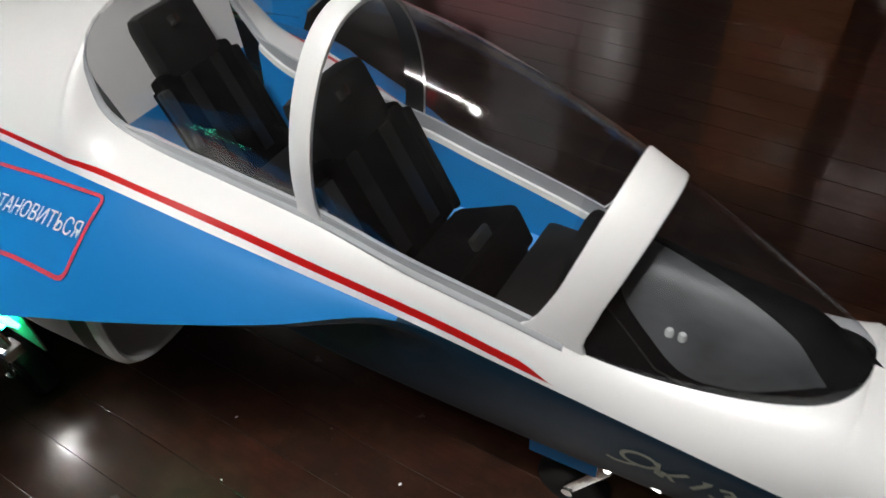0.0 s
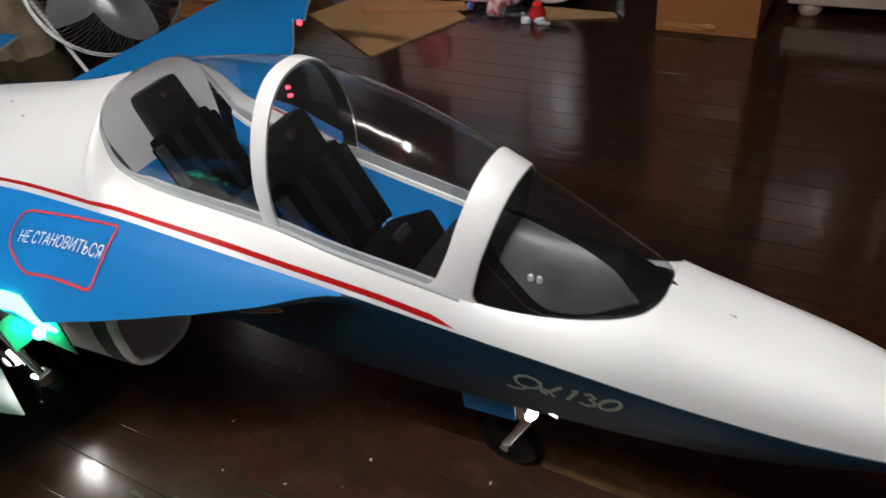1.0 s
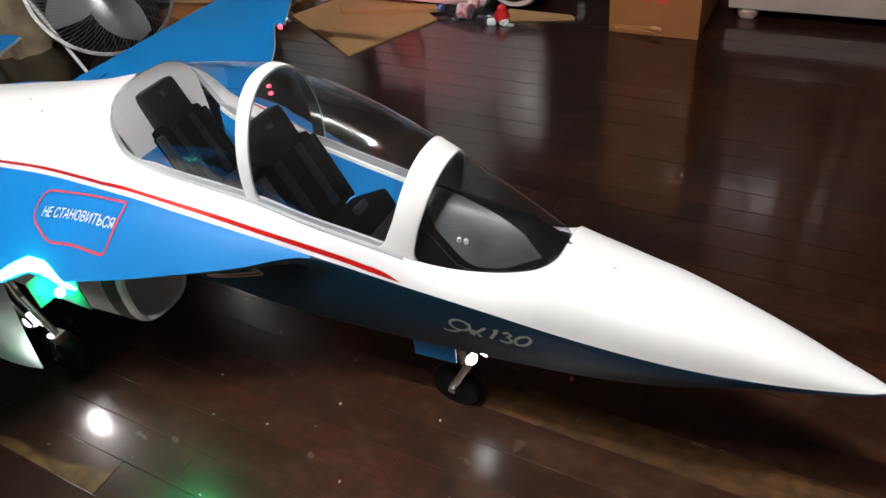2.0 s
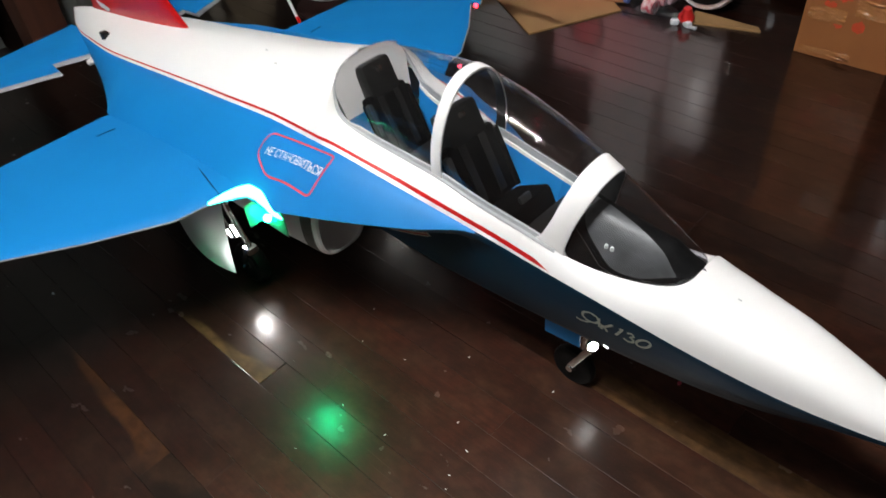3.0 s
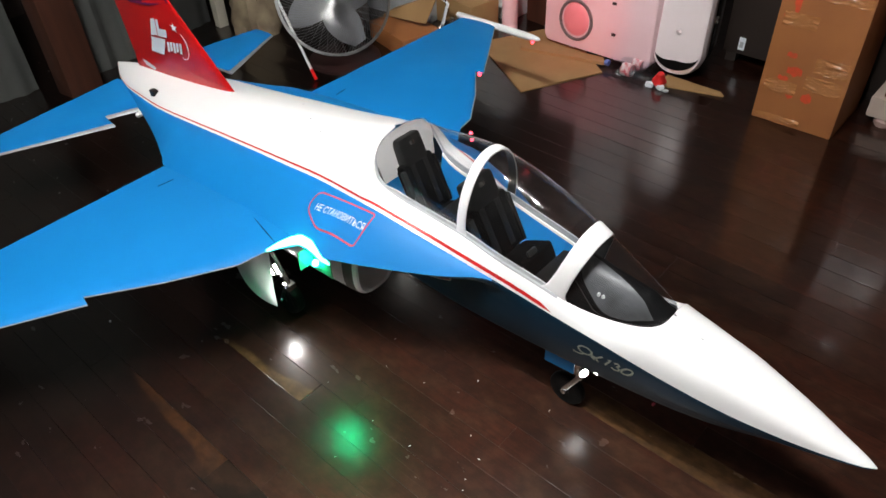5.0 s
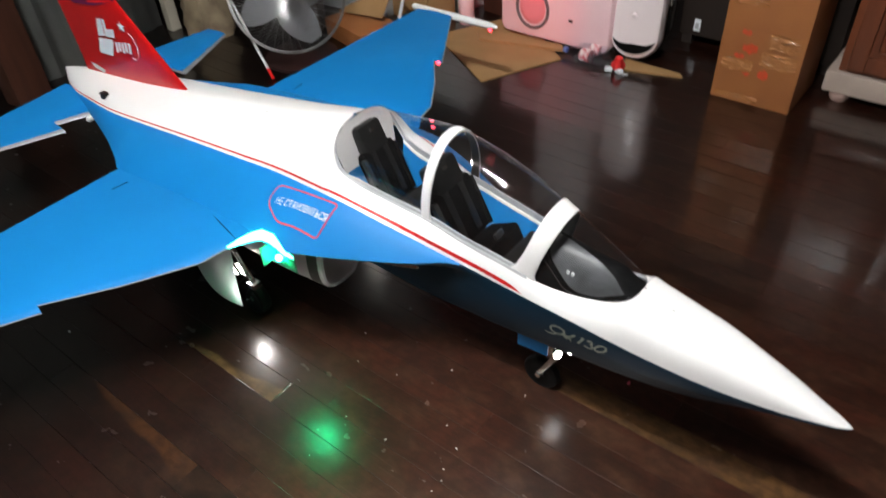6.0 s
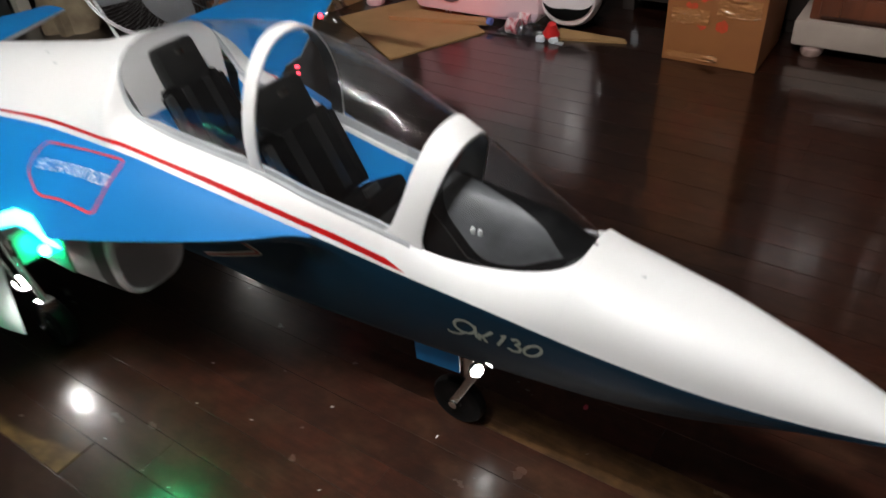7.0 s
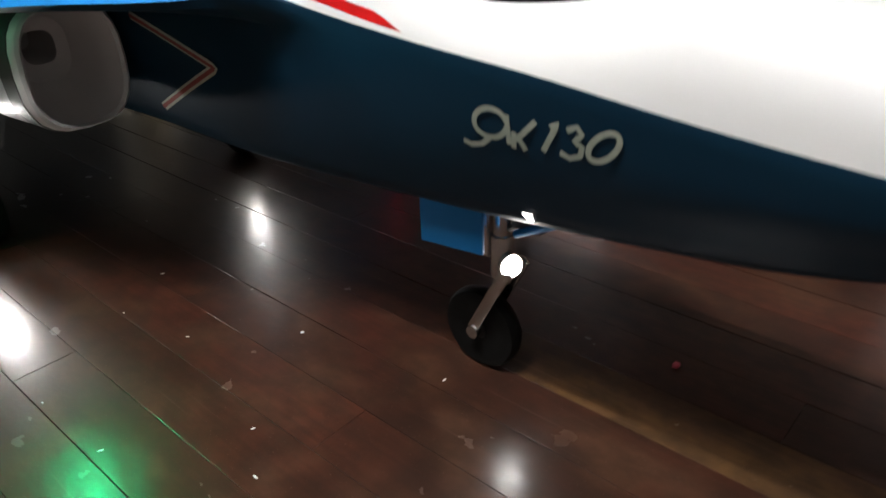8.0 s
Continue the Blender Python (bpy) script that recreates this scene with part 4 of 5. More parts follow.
def lens(parent, x, y, z, r, aim, name="landing_lamp"):
    d = Vector(aim).normalized().to_track_quat("Z", "Y").to_matrix().to_4x4()
    bm = bmesh.new()
    lathe(bm, [(.0001, -.012), (r * .8, -.012), (r * 1.15, -.002), (r * 1.15, .001), (r, .001), (r, -.0005), (.0001, -.0005)], Matrix.Translation((x, y, z)) @ d, 16)
    housing = part(name, bm, METAL, parent, "lit white landing lamp in a bright housing")
    bm = bmesh.new()
    lathe(bm, [(.0001, 0), (r * .95, 0), (r * .8, r * .35), (r * .4, r * .5), (.0001, r * .55)], Matrix.Translation((x, y, z)) @ d, 16)
    part("lamp_lens", bm, LED_WHITE, housing)


nose_gear = new("nose_gear")
nose_gear.parent = jet
nose_gear["label"] = "bright metal nose leg with one black wheel"
wheel("wheel", nose_gear, 1.698, .004, .0415, .020)
bm = bmesh.new()
tube(bm, [(1.722, 0, .21), (1.722, 0, .135)], .0085, 14)
tube(bm, [(1.722, 0, .150), (1.722, 0, .112)], .0105, 14)
tube(bm, [(1.709, -.007, .200), (1.711, -.007, .128)], .003, 8)
part("strut", bm, METAL, nose_gear)
for y in (-.0095, .0175):
    bm = bmesh.new()
    box(bm, (-.006, -.0025, -.080), (.006, .0025, .006), .002, pose(1.732, y, .116, 0, 27, 0))
    lathe(bm, [(.0001, -.004), (.0065, -.004), (.0065, .004), (.0001, .004)], pose(1.697, y, .0425, 90, 0, 0), 12)
    part("trailing_arm", bm, METAL, nose_gear)
bm = bmesh.new()
tube(bm, [(1.730, 0, .158), (1.790, 0, .196)], .0035, 8)
box(bm, (1.738, -.010, .165), (1.768, .010, .190), .003)
part("drag_brace", bm, DARKGREY, nose_gear)
bm = bmesh.new()
tube(bm, [(1.745, -.012, .162), (1.800, -.016, .192)], .0035, 8)
part("blue_link", bm, BLUE, nose_gear)
lens(nose_gear, 1.735, -.004, .124, .0105, (1, -.45, .1))
bm = bmesh.new()
box(bm, (-.0045, -.003, -.004), (.0045, .003, .004), .001, pose(1.785, -.0510, .2070, 25, 0, -5))
part("belly_lamp", bm, LED_SMALL, jet, "small square lit white lamp")
bm = bmesh.new()
vs = box(bm, (1.661, -.0375, .140), (1.730, -.0345, .205), .001)
for v in vs:
    v.co.z += (v.co.x - 1.661) * .11
part("gear_door", bm, BLUE, jet, "blue hanging nose wheel door")

for side in (-1, 1):
    g = new("main_gear")
    g.parent = jet
    g["label"] = "bright metal main leg with one black wheel"
    wheel("wheel", g, 1.020, side * .200, .048, .030)
    bm = bmesh.new()
    tube(bm, [(.985, side * .212, .305), (1.008, side * .211, .180)], .0075, 14)
    tube(bm, [(1.008, side * .211, .185), (1.050, side * .211, .112)], .0065, 14)
    part("strut", bm, METAL, g)
    bm = bmesh.new()
    box(bm, (1.040, side * .211 - .012, .100), (1.062, side * .211 + .012, .116), .003)
    box(bm, (-.006, -.003, -.058), (.006, .003, .006), .002, pose(1.048, side * .221, .104, 0, 28, 0))
    tube(bm, [(1.020, side * .182, .048), (1.020, side * .226, .048)], .005, 10)
    part("trailing_arm", bm, METAL, g)
    bm = bmesh.new()
    tube(bm, [(1.000, side * .228, .200), (1.030, side * .226, .140)], .0035, 8)
    part("hydraulic_link", bm, METAL, g)
    lens(g, 1.006, side * .213, .134, .014, (1, side * .45, .25))
    # curved white door behind the leg
    bm = bmesh.new()
    rows = []
    for k in range(13):
        u = k / 12
        z = .305 - .213 * u
        outer, inner = .318 - .052 * u ** 3.6, .214 + .050 * u
        rows.append([bm.verts.new((1.030 + .038 * u ** 2 - .030 * math.sin(math.pi * j / 6) * (1 - u), side * (inner + (outer - inner) * j / 6), z)) for j in range(7)])
    grid_faces(bm, rows)
    bmesh.ops.solidify(bm, geom=bm.faces[:], thickness=.0025)
    part("gear_door", bm, PALE, g, "curved white wheel door")


# ---------------------------------------------------------------- markings on the jet
def ribbon(name, points, width, place, mat, closed=False, parent=None):
    """A flat stroke along 2D points; place(a, b) lifts it on to the skin."""
    pts = [Vector((p[0], p[1])) for p in points]
    n = len(pts)
    bm = bmesh.new()
    rows = []
    for i, p in enumerate(pts):
        a, b = (pts[i - 1], pts[(i + 1) % n]) if closed else (pts[max(i - 1, 0)], pts[min(i + 1, n - 1)])
        d = (b - a).normalized()
        q = Vector((-d.y, d.x)) * width / 2
        rows.append([bm.verts.new(place(*(p + q))), bm.verts.new(place(*(p - q)))])
    if closed:
        rows.append(rows[0])
    grid_faces(bm, rows)
    return part(name, bm, mat, parent or jet)


def fine(points, step=.004, closed=False):
    out = []
    pts = list(points) + ([points[0]] if closed else [])
    for p, q in zip(pts, pts[1:]):
        k = max(1, int(math.dist(p, q) / step))
        out += [(p[0] + (q[0] - p[0]) * i / k, p[1] + (q[1] - p[1]) * i / k) for i in range(k)]
    return out if closed else out + [pts[-1]]


def on_shoulder(x, y):
    return Vector((x, -y, shoulder_z(x, y) + .0016))


def on_side(x, z):
    return Vector((x, -side_y(x, z) - .0012, z))


def rounded(points, radius):
    out = []
    n = len(points)
    for i, p in enumerate(points):
        p, a, b = Vector(p), Vector(points[i - 1]), Vector(points[(i + 1) % n])
        r = radius[i]
        s, e = p + (a - p).normalized() * r, p + (b - p).normalized() * r
        out += [tuple((1 - t) ** 2 * s + 2 * t * (1 - t) * p + t * t * e) for t in (0, .2, .4, .6, .8, 1)]
    return out


FRAME = rounded([(1.163, .1575), (1.3145, .1425), (1.3055, .2035), (1.207, .2145), (1.160, .193)], [.016, .006, .008, .014, .016])
ribbon("warning_frame", fine(FRAME, .004, True), .0030, on_shoulder, DECAL_RED, True)

font = bpy.data.curves.new("warning_text", "FONT")
font.body, font.size, font.align_x, font.align_y = "\u041d\u0415 \u0421\u0422\u0410\u041d\u041e\u0412\u0418\u0422\u042c\u0421\u042f", 1.0, "CENTER", "CENTER"
holder = new("warning_text", font)
bpy.context.view_layer.update()
flat = holder.evaluated_get(bpy.context.evaluated_depsgraph_get()).to_mesh().copy()
bpy.data.objects.remove(holder)
span = max(v.co.x for v in flat.vertices) - min(v.co.x for v in flat.vertices)
for v in flat.vertices:
    a, b = v.co.x / span * .128, v.co.y * .0175
    v.co = Vector((0, -.0006, .0016)) + on_shoulder(1.2445 + a * .995 + b * .06, .178 - a * .103 - b * .99)
flat.materials.append(DECAL_WHITE)
words = new("warning_text", flat)
words.parent = jet

bm = bmesh.new()
box(bm, (1.934, -.0045, TOP(1.938) - .003), (1.943, -.0035, TOP(1.938) + .0004), .0002)
part("scratch_mark", bm, GREY, jet, "short grey scratch on the nose")

SCRIPT = {
    "a_tail": [(1.731, .2555), (1.738, .2535), (1.748, .256), (1.756, .262)],
    "a_ring": [(1.758 + .0145 * math.cos(a), .2735 + .0105 * math.sin(a) + .0015 * math.cos(a)) for a in np.linspace(.2, 2 * math.pi - .2, 22)],
    "a_leg": [(1.773, .282), (1.7735, .2605)],
    "k_stem": [(1.7785, .271), (1.7770, .2585)],
    "k_arm": [(1.7775, .264), (1.785, .270), (1.797, .2815)],
    "k_foot": [(1.782, .267), (1.7875, .2590)],
    "one": [(1.8085, .2795), (1.8145, .2830), (1.8020, .2615)],
    "three": [(1.8215, .2800), (1.8290, .2835), (1.8330, .2790), (1.8270, .2735), (1.8330, .2705), (1.8310, .2640), (1.8230, .2610), (1.8155, .2635)],
    "nought": [(1.8485 + .0112 * math.cos(a) + .002 * math.sin(a), .2735 + .0095 * math.sin(a) + .0045 * math.cos(a)) for a in np.linspace(0, 2 * math.pi, 25)[:-1]],
}
for key, pts in SCRIPT.items():
    pts = [(x + .0132 - .075 * (x - 1.73), z + .0075) for x, z in pts]
    closed = key == "nought"
    ribbon("side_marking", pts if len(pts) > 12 else fine(pts, .003), .0040, on_side, DECAL_CREAM, closed)
for pts, w, mat in (([(1.318, .306), (1.450, .2705), (1.300, .201)], .0092, ARROW_CREAM), ([(1.318, .306), (1.450, .2705), (1.300, .201)], .0042, DECAL_BROWN)):
    lift = .0012 if mat is ARROW_CREAM else .0020
    ribbon("arrow_marking", fine(pts, .004), w, lambda x, z: Vector((x, -side_y(x, z) - lift, z)), mat)


# ---------------------------------------------------------------- back row and clutter
RING = material("ring_grey", (0.16, 0.13, 0.13), 0.4, second=(0.12, 0.10, 0.10), scale=20)
RED_MARK = material("red_mark", (0.62, 0.06, 0.02), 0.5, second=(0.45, 0.07, 0.02), scale=60)

def carton(name, lo, hi, m, label, mat=CARTON, tape=True):
    t = thing(name, label, "carton", m)
    bm = bmesh.new()
    box(bm, lo, hi, .004)
    part("carton_body", bm, mat, t)
    if tape:
        w = hi[0] - lo[0]
        # crinkled strips of tape over the front, with level ridges that catch the lamp
        for a, b, z0, z1, seed in ((.08, .48, .325, .368, 1), (.58, .97, .200, .252, 2), (.52, .95, .140, .188, 3), (.45, .98, .420, .478, 4), (.06, .45, .108, .150, 5), (.04, .60, .012, .030, 6)):
            bm = bmesh.new()
            rows = []
            n = int((z1 - z0) / .0012)
            for k in range(n + 1):
                z = z0 + (z1 - z0) * k / n
                row = []
                for q in range(29):
                    x = lo[0] + w * (a + (b - a) * q / 28)
                    swell = max(0.0, noise.noise((x * 18, z * 45, seed)) * 1.6)
                    crease = .0035 * abs(noise.noise((x * 95 + z * 40, z * 120 - x * 30, seed + 2)))
                    row.append(bm.verts.new((x, lo[1] - .0012 - crease - 0.0040 * swell * (1 + math.sin(z * 380 + 3 * noise.noise((x * 14, z * 12, seed + 7)))), z)))
                rows.append(row)
            grid_faces(bm, rows)
            part("tape_strip", bm, TAPE, t, "crinkled clear packing tape")
        for x, z, dx, dz in ((.020, .130, .024, .036), (.050, .157, .032, .018), (.085, .118, .026, .042), (.135, .112, .032, .030), (.072, .188, .046, .034), (.060, .238, .030, .020), (.040, .425, .020, .150), (.018, .352, .050, .018)):
            bm = bmesh.new()
            rows = []
            for k in range(9):
                u = k / 8
                half = dz / 2 * (.5 + .5 * math.sin(math.pi * u)) * (1 + .5 * noise.noise((u * 4, x * 90, z * 30)))
                rows.append([bm.verts.new((x + dx * u, lo[1] - .0011, z + e * half + .004 * noise.noise((u * 3, x * 70, 5)))) for e in (-1, -.3, .3, 1)])
            grid_faces(bm, rows)
            part("red_mark", bm, RED_MARK, t, "smudged red marks")
    return t


carton("tall_carton", (0, 0, 0), (.256, .26, .62), pose(1.501, 1.380, 0), "tall brown carton bound with shiny clear tape")
carton("low_carton", (0, 0, 0), (.26, .18, .075), pose(.03, 1.03, 0, 0, 0, -14), "low orange-brown carton behind the wing", tape=False)
carton("tan_carton", (0, 0, 0), (.24, .15, .12), pose(.12, 1.33, 0, 0, 0, -10), "tan open carton against the clutter", mat=CARD, tape=False)


def board(name, corners, thick, label, mat=CARD, lift=0.0):
    bm = bmesh.new()
    lo = [bm.verts.new((x, y, z + lift)) for x, y, z in corners]
    hi = [bm.verts.new((x, y, z + lift + thick)) for x, y, z in corners]
    bm.faces.new(lo)
    bm.faces.new(hi)
    for i in range(len(lo)):
        j = (i + 1) % len(lo)
        bm.faces.new((lo[i], lo[j], hi[j], hi[i]))
    return tagged(part(name, bm, mat, smooth=False), label, "cardboard")


board("cardboard_sheet", [(.800, 1.035, 0), (.948, 1.338, 0), (.60, 1.60, 0), (.42, 1.255, 0)], .005, "flat tan cardboard sheet lying on the floorboards")
board("cardboard_sheet", [(.60, 1.30, 0), (.93, 1.385, 0), (.90, 1.42, 0), (.55, 1.36, 0)], .012, "narrow folded cardboard strip under the pink case", lift=.006)
board("cardboard_strip", [(1.16, 1.375, 0), (1.377, 1.436, 0), (1.36, 1.455, 0), (1.15, 1.46, 0)], .007, "thin pointed cardboard strip under the suitcase")


# first box: widened to stand in for the grey wall behind the fan
carton("grey_backing", (0, 0, 0), (.40, .08, .46), pose(-.26, 1.24, 0, 0, 0, 6), "wide grey box standing in for the background behind the fan", mat=GREY, tape=False)
carton("white_carton", (0, 0, 0), (.30, .16, .46), pose(.09, 1.52, 0, 0, 0, -4), "pale white carton standing at the back", mat=PALE, tape=False)
carton("dark_crate", (0, 0, 0), (.17, .14, .40), pose(.435, 1.56, 0, 0, 0, -6), "dark brown crate for the dark clutter beside the pink case", mat=DARKWOOD, tape=False)
flap = [(.045, 1.10, .075), (.284, 1.10, .099), (.302, 1.16, .203), (.052, 1.16, .085)]
board("cardboard_flap", flap, .005, "bent tan cardboard panel lying on the low carton", lift=.001)


def white_bracket():
    """A bent white plastic frame leaning on the cartons."""
    t = thing("folding_stand", "bent white plastic folding stand leaning on the cartons", "stand")
    for pts in ([(.212, 1.19, .005), (.155, 1.20, .085), (.245, 1.22, .172)], [(.245, 1.22, .172), (.285, 1.23, .140), (.262, 1.20, .006)]):
        bm = bmesh.new()
        tube(bm, pts, .007, 8)
        part("bar", bm, DECAL_WHITE, t)
    bm = bmesh.new()
    tube(bm, [(.250, 1.215, .176), (.278, 1.225, .150), (.286, 1.225, .118)], .0035, 6)
    part("cord", bm, BLACK, t, "thin black cord")


white_bracket()


def rounded_slab(bm, w, h, d, r, mat=0, m=Matrix(), edge=.012, n=8):
    """An upright slab with round corners of radius r and soft edges; x across, z up, front at y = 0."""
    def outline(inset):
        out = []
        for cx, cz, a0 in ((w - r, h - r, 0), (r, h - r, 90), (r, r, 180), (w - r, r, 270)):
            out += [(cx + (r - inset) * math.cos(radians(a0 + 90 * k / n)), cz + (r - inset) * math.sin(radians(a0 + 90 * k / n))) for k in range(n + 1)]
        return out
    rows = []
    for inset, y in ((edge, 0), (edge * .35, edge * .25), (0, edge), (0, d - edge), (edge * .35, d - edge * .25), (edge, d)):
        rows.append([bm.verts.new(m @ Vector((x, y, z))) for x, z in outline(inset)])
    grid_faces(bm, rows, closed=True, mat=mat)
    for r_ in (rows[0], rows[-1]):
        bm.faces.new(r_).material_index = mat


pink = thing("pink_case", "pink plastic case with a round grey ring standing on its edge", "case", pose(.625, 1.415, .018))
bm = bmesh.new()
rounded_slab(bm, .47, .292, .16, .035)
part("case_shell", bm, PINK, pink)
bm = bmesh.new()
loop_tube(bm, [(.145 + .068 * math.cos(a), -.002, .115 + .075 * math.sin(a)) for a in np.linspace(0, 2 * math.pi, 37)[:-1]], .006, 8)
part("ring", bm, RING, pink, "dark grey ring")
bm = bmesh.new()
lathe(bm, [(.0001, .012), (.03, .011), (.05, .007), (.057, 0), (.057, -.004)], pose(.145, 0, .117, 90, 0, 0) @ Matrix.Diagonal((1, 1.12, 1, 1)), 28)
part("boss", bm, PINKDEEP, pink, "deep pink domed boss")
for x, z in ((.31, .10), (.30, .215)):
    bm = bmesh.new()
    box(bm, (x - .008, -.004, z - .005), (x + .008, .004, z + .005), .002)
    part("clip", bm, DARKGREY, pink)
for x in (.11, .125, .36):
    bm = bmesh.new()
    tube(bm, [(x, .03, -.014), (x, .03, .012)], .004, 8)
    part("foot_pin", bm, PALE, pink)

# box added out of view to give the pale reflection on the floorboards
wrapped = thing("reflected_box", "unseen white box added for the pale reflection on the floor", "box", pose(.80, 1.43, .311))
bm = bmesh.new()
box(bm, (0, 0, 0), (.25, .14, .46), .006)
part("box_body", bm, WHITE, wrapped)
bm = bmesh.new()
rows = []
for k in range(61):
    z = .01 + .44 * k / 60
    rows.append([bm.verts.new((.25 * q / 24, -.003 - .012 * abs(noise.noise((q * .35, z * 16, 3))) - .004 * abs(noise.noise((q * .9, z * 40, 8))), z)) for q in range(25)])
grid_faces(bm, rows)
part("plastic_wrap", bm, WRAP, wrapped, "crinkled clear plastic wrap")

suit = thing("suitcase", "pinkish white hard-shell suitcase with a black crescent trim, standing upright", "suitcase", pose(1.085, 1.425, .012, -4, 0, 12))
bm = bmesh.new()
rounded_slab(bm, .185, .52, .10, .085, edge=.03, n=10)
part("front_shell", bm, PINKWHITE, suit)
bm = bmesh.new()
rounded_slab(bm, .193, .53, .06, .085, m=Matrix.Translation((-.004, .098, -.004)), edge=.01, n=10)
part("zip_band", bm, BLACK, suit)
bm = bmesh.new()
rounded_slab(bm, .185, .52, .09, .085, m=Matrix.Translation((0, .155, 0)), edge=.03, n=10)
part("back_shell", bm, GREY, suit)
bm = bmesh.new()
rows = []
for k in range(25):
    a = radians(190 + 160 * k / 24)
    t = math.sin(math.pi * k / 24)
    rows.append([bm.verts.new((.0925 + (.078 - .030 * t * j / 4) * math.cos(a), -.0015 - .001 * (j % 4 > 0), .092 + (.066 - .036 * t * j / 4) * math.sin(a))) for j in range(5)])
grid_faces(bm, rows)
bmesh.ops.solidify(bm, geom=bm.faces[:], thickness=.003)
part("crescent_trim", bm, BLACK, suit, "black crescent trim")
bm = bmesh.new()
lathe(bm, [(.0001, .012), (.006, .011), (.009, .004), (.009, -.002)], pose(.085, 0, .165, 90, 0, 0), 14)
part("button", bm, PINKWHITE, suit)
bm = bmesh.new()
box(bm, (.182, .07, .19), (.196, .085, .215), .003)
part("latch", bm, METAL, suit)
for x in (.035, .150):
    bm = bmesh.new()
    lathe(bm, [(.0001, -.008), (.012, -.008), (.012, .008), (.0001, .008)], pose(x, .12, 0, 0, 90, 0), 12)
    part("wheel", bm, BLACK, suit)

toy = thing("small_toy", "small red and white plastic toy lying in front of the suitcase", "toy", pose(1.155, 1.355, 0))
bm = bmesh.new()
lathe(bm, [(.0001, 0), (.022, 0), (.026, .010), (.018, .026), (.012, .045), (.0001, .048)], pose(.005, .02, .012, 15, 10, 0), 16)
part("toy_body", bm, material("toy_red", (0.6, 0.02, 0.02), 0.4), toy, "red toy body")
bm = bmesh.new()
for x, y, a in ((-.018, -.006, 20), (.020, .0, -30)):
    box(bm, (-.014, -.010, 0), (.014, .012, .018), .006, pose(x, y, 0, 0, 0, a))
part("toy_base", bm, DECAL_WHITE, toy, "white toy base")
bm = bmesh.new()
box(bm, (.03, -.01, 0), (.055, .004, .006), .002)
part("toy_tab", bm, GREY, toy)


def bottle(m, label):
    t = thing("plastic_bottle", label, "bottle", m)
    bm = bmesh.new()
    lathe(bm, [(.0001, 0), (.020, .001), (.0235, .006), (.0235, .03), (.022, .036), (.0235, .042), (.0235, .085), (.022, .09), (.0235, .096), (.020, .12), (.011, .138), (.009, .142), (.009, .150)], pose(0, 0, .0235, 0, -90, 0), 20)
    part("bottle_body", bm, BOTTLE, t)
    bm = bmesh.new()
    lathe(bm, [(.0001, .146), (.0115, .146), (.0115, .160), (.0001, .160)], pose(0, 0, .0235, 0, -90, 0), 16)
    part("cap", bm, material("blue_cap", (0.12, 0.18, 0.5), 0.4), t, "blue cap")
    bm = bmesh.new()
    lathe(bm, [(.0237, .045), (.0240, .046), (.0240, .082), (.0237, .083)], pose(0, 0, .0235, 0, -90, 0), 20)
    part("bottle_label", bm, material("bottle_label", (0.5, 0.05, 0.08), 0.4, second=(0.7, 0.7, 0.7), scale=60), t, "red and white wrapper")
    return t


bottle(pose(1.095, 1.372, 0, 0, 0, -3), "clear plastic bottle with a blue cap lying on its side")
bottle(pose(1.115, 1.412, .008, 0, 0, -6), "clear plastic bottle lying behind another")

# dark cupboard with a small paper label, between suitcase and carton
dark = thing("dark_cupboard", "near-black wooden cupboard behind the luggage", "cupboard", pose(1.24, 1.70, 0))
bm = bmesh.new()
box(bm, (0, 0, .04), (.56, .30, 1.1), .006)
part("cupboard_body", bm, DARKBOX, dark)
for x in (.03, .53):
    bm = bmesh.new()
    box(bm, (x - .02, .01, 0), (x + .02, .05, .045), .004)
    part("leg", bm, DARKBOX, dark)
bm = bmesh.new()
box(bm, (.055, -.004, .058), (.078, .001, .104), .001)
tag = part("paper_tag", bm, DECAL_WHITE, dark, "small white paper tag")
bm = bmesh.new()
box(bm, (.060, -.0055, .068), (.073, -.0042, .090), .0005)
part("tag_print", bm, GREY, tag)

cab = thing("wooden_cabinet", "red-brown panelled wooden cabinet on a pale plinth", "cabinet", pose(1.800, 1.545, 0))
bm = bmesh.new()
box(bm, (.03, .02, .095), (.80, .45, 1.05), .006)
part("cabinet_body", bm, WOOD, cab)
bm = bmesh.new()
box(bm, (0, 0, .030), (.83, .46, .100), .008)
part("plinth", bm, material("pale_plinth", (0.42, 0.34, 0.29), 0.6, second=(0.34, 0.27, 0.23), scale=8), cab, "pale worn plinth")
bm = bmesh.new()
box(bm, (.055, .004, .12), (.40, .020, 1.0), .003)
door = part("cabinet_door", bm, WOOD, cab)
for lo, hi in (((.055, -.006, .12), (.105, .006, 1.0)), ((.35, -.006, .12), (.40, .006, 1.0)), ((.105, -.006, .12), (.35, .006, .17)), ((.105, -.006, .95), (.35, .006, 1.0))):
    bm = bmesh.new()
    box(bm, lo, hi, .004)
    part("door_rail", bm, WOOD, door)
bm = bmesh.new()
box(bm, (.125, -.003, .19), (.33, .005, .93), .012)
part("door_panel", bm, WOOD, door)
for x, y in ((.055, .03), (.76, .03), (.055, .42), (.76, .42)):
    bm = bmesh.new()
    lathe(bm, [(.0001, 0), (.024, 0), (.030, .010), (.030, .022), (.022, .032), (.0001, .032)], pose(x, y, 0), 18)
    part("bun_foot", bm, material("foot_pink", (0.36, 0.24, 0.21), 0.6) if (x, y) == (.055, .03) else DARKWOOD, cab)


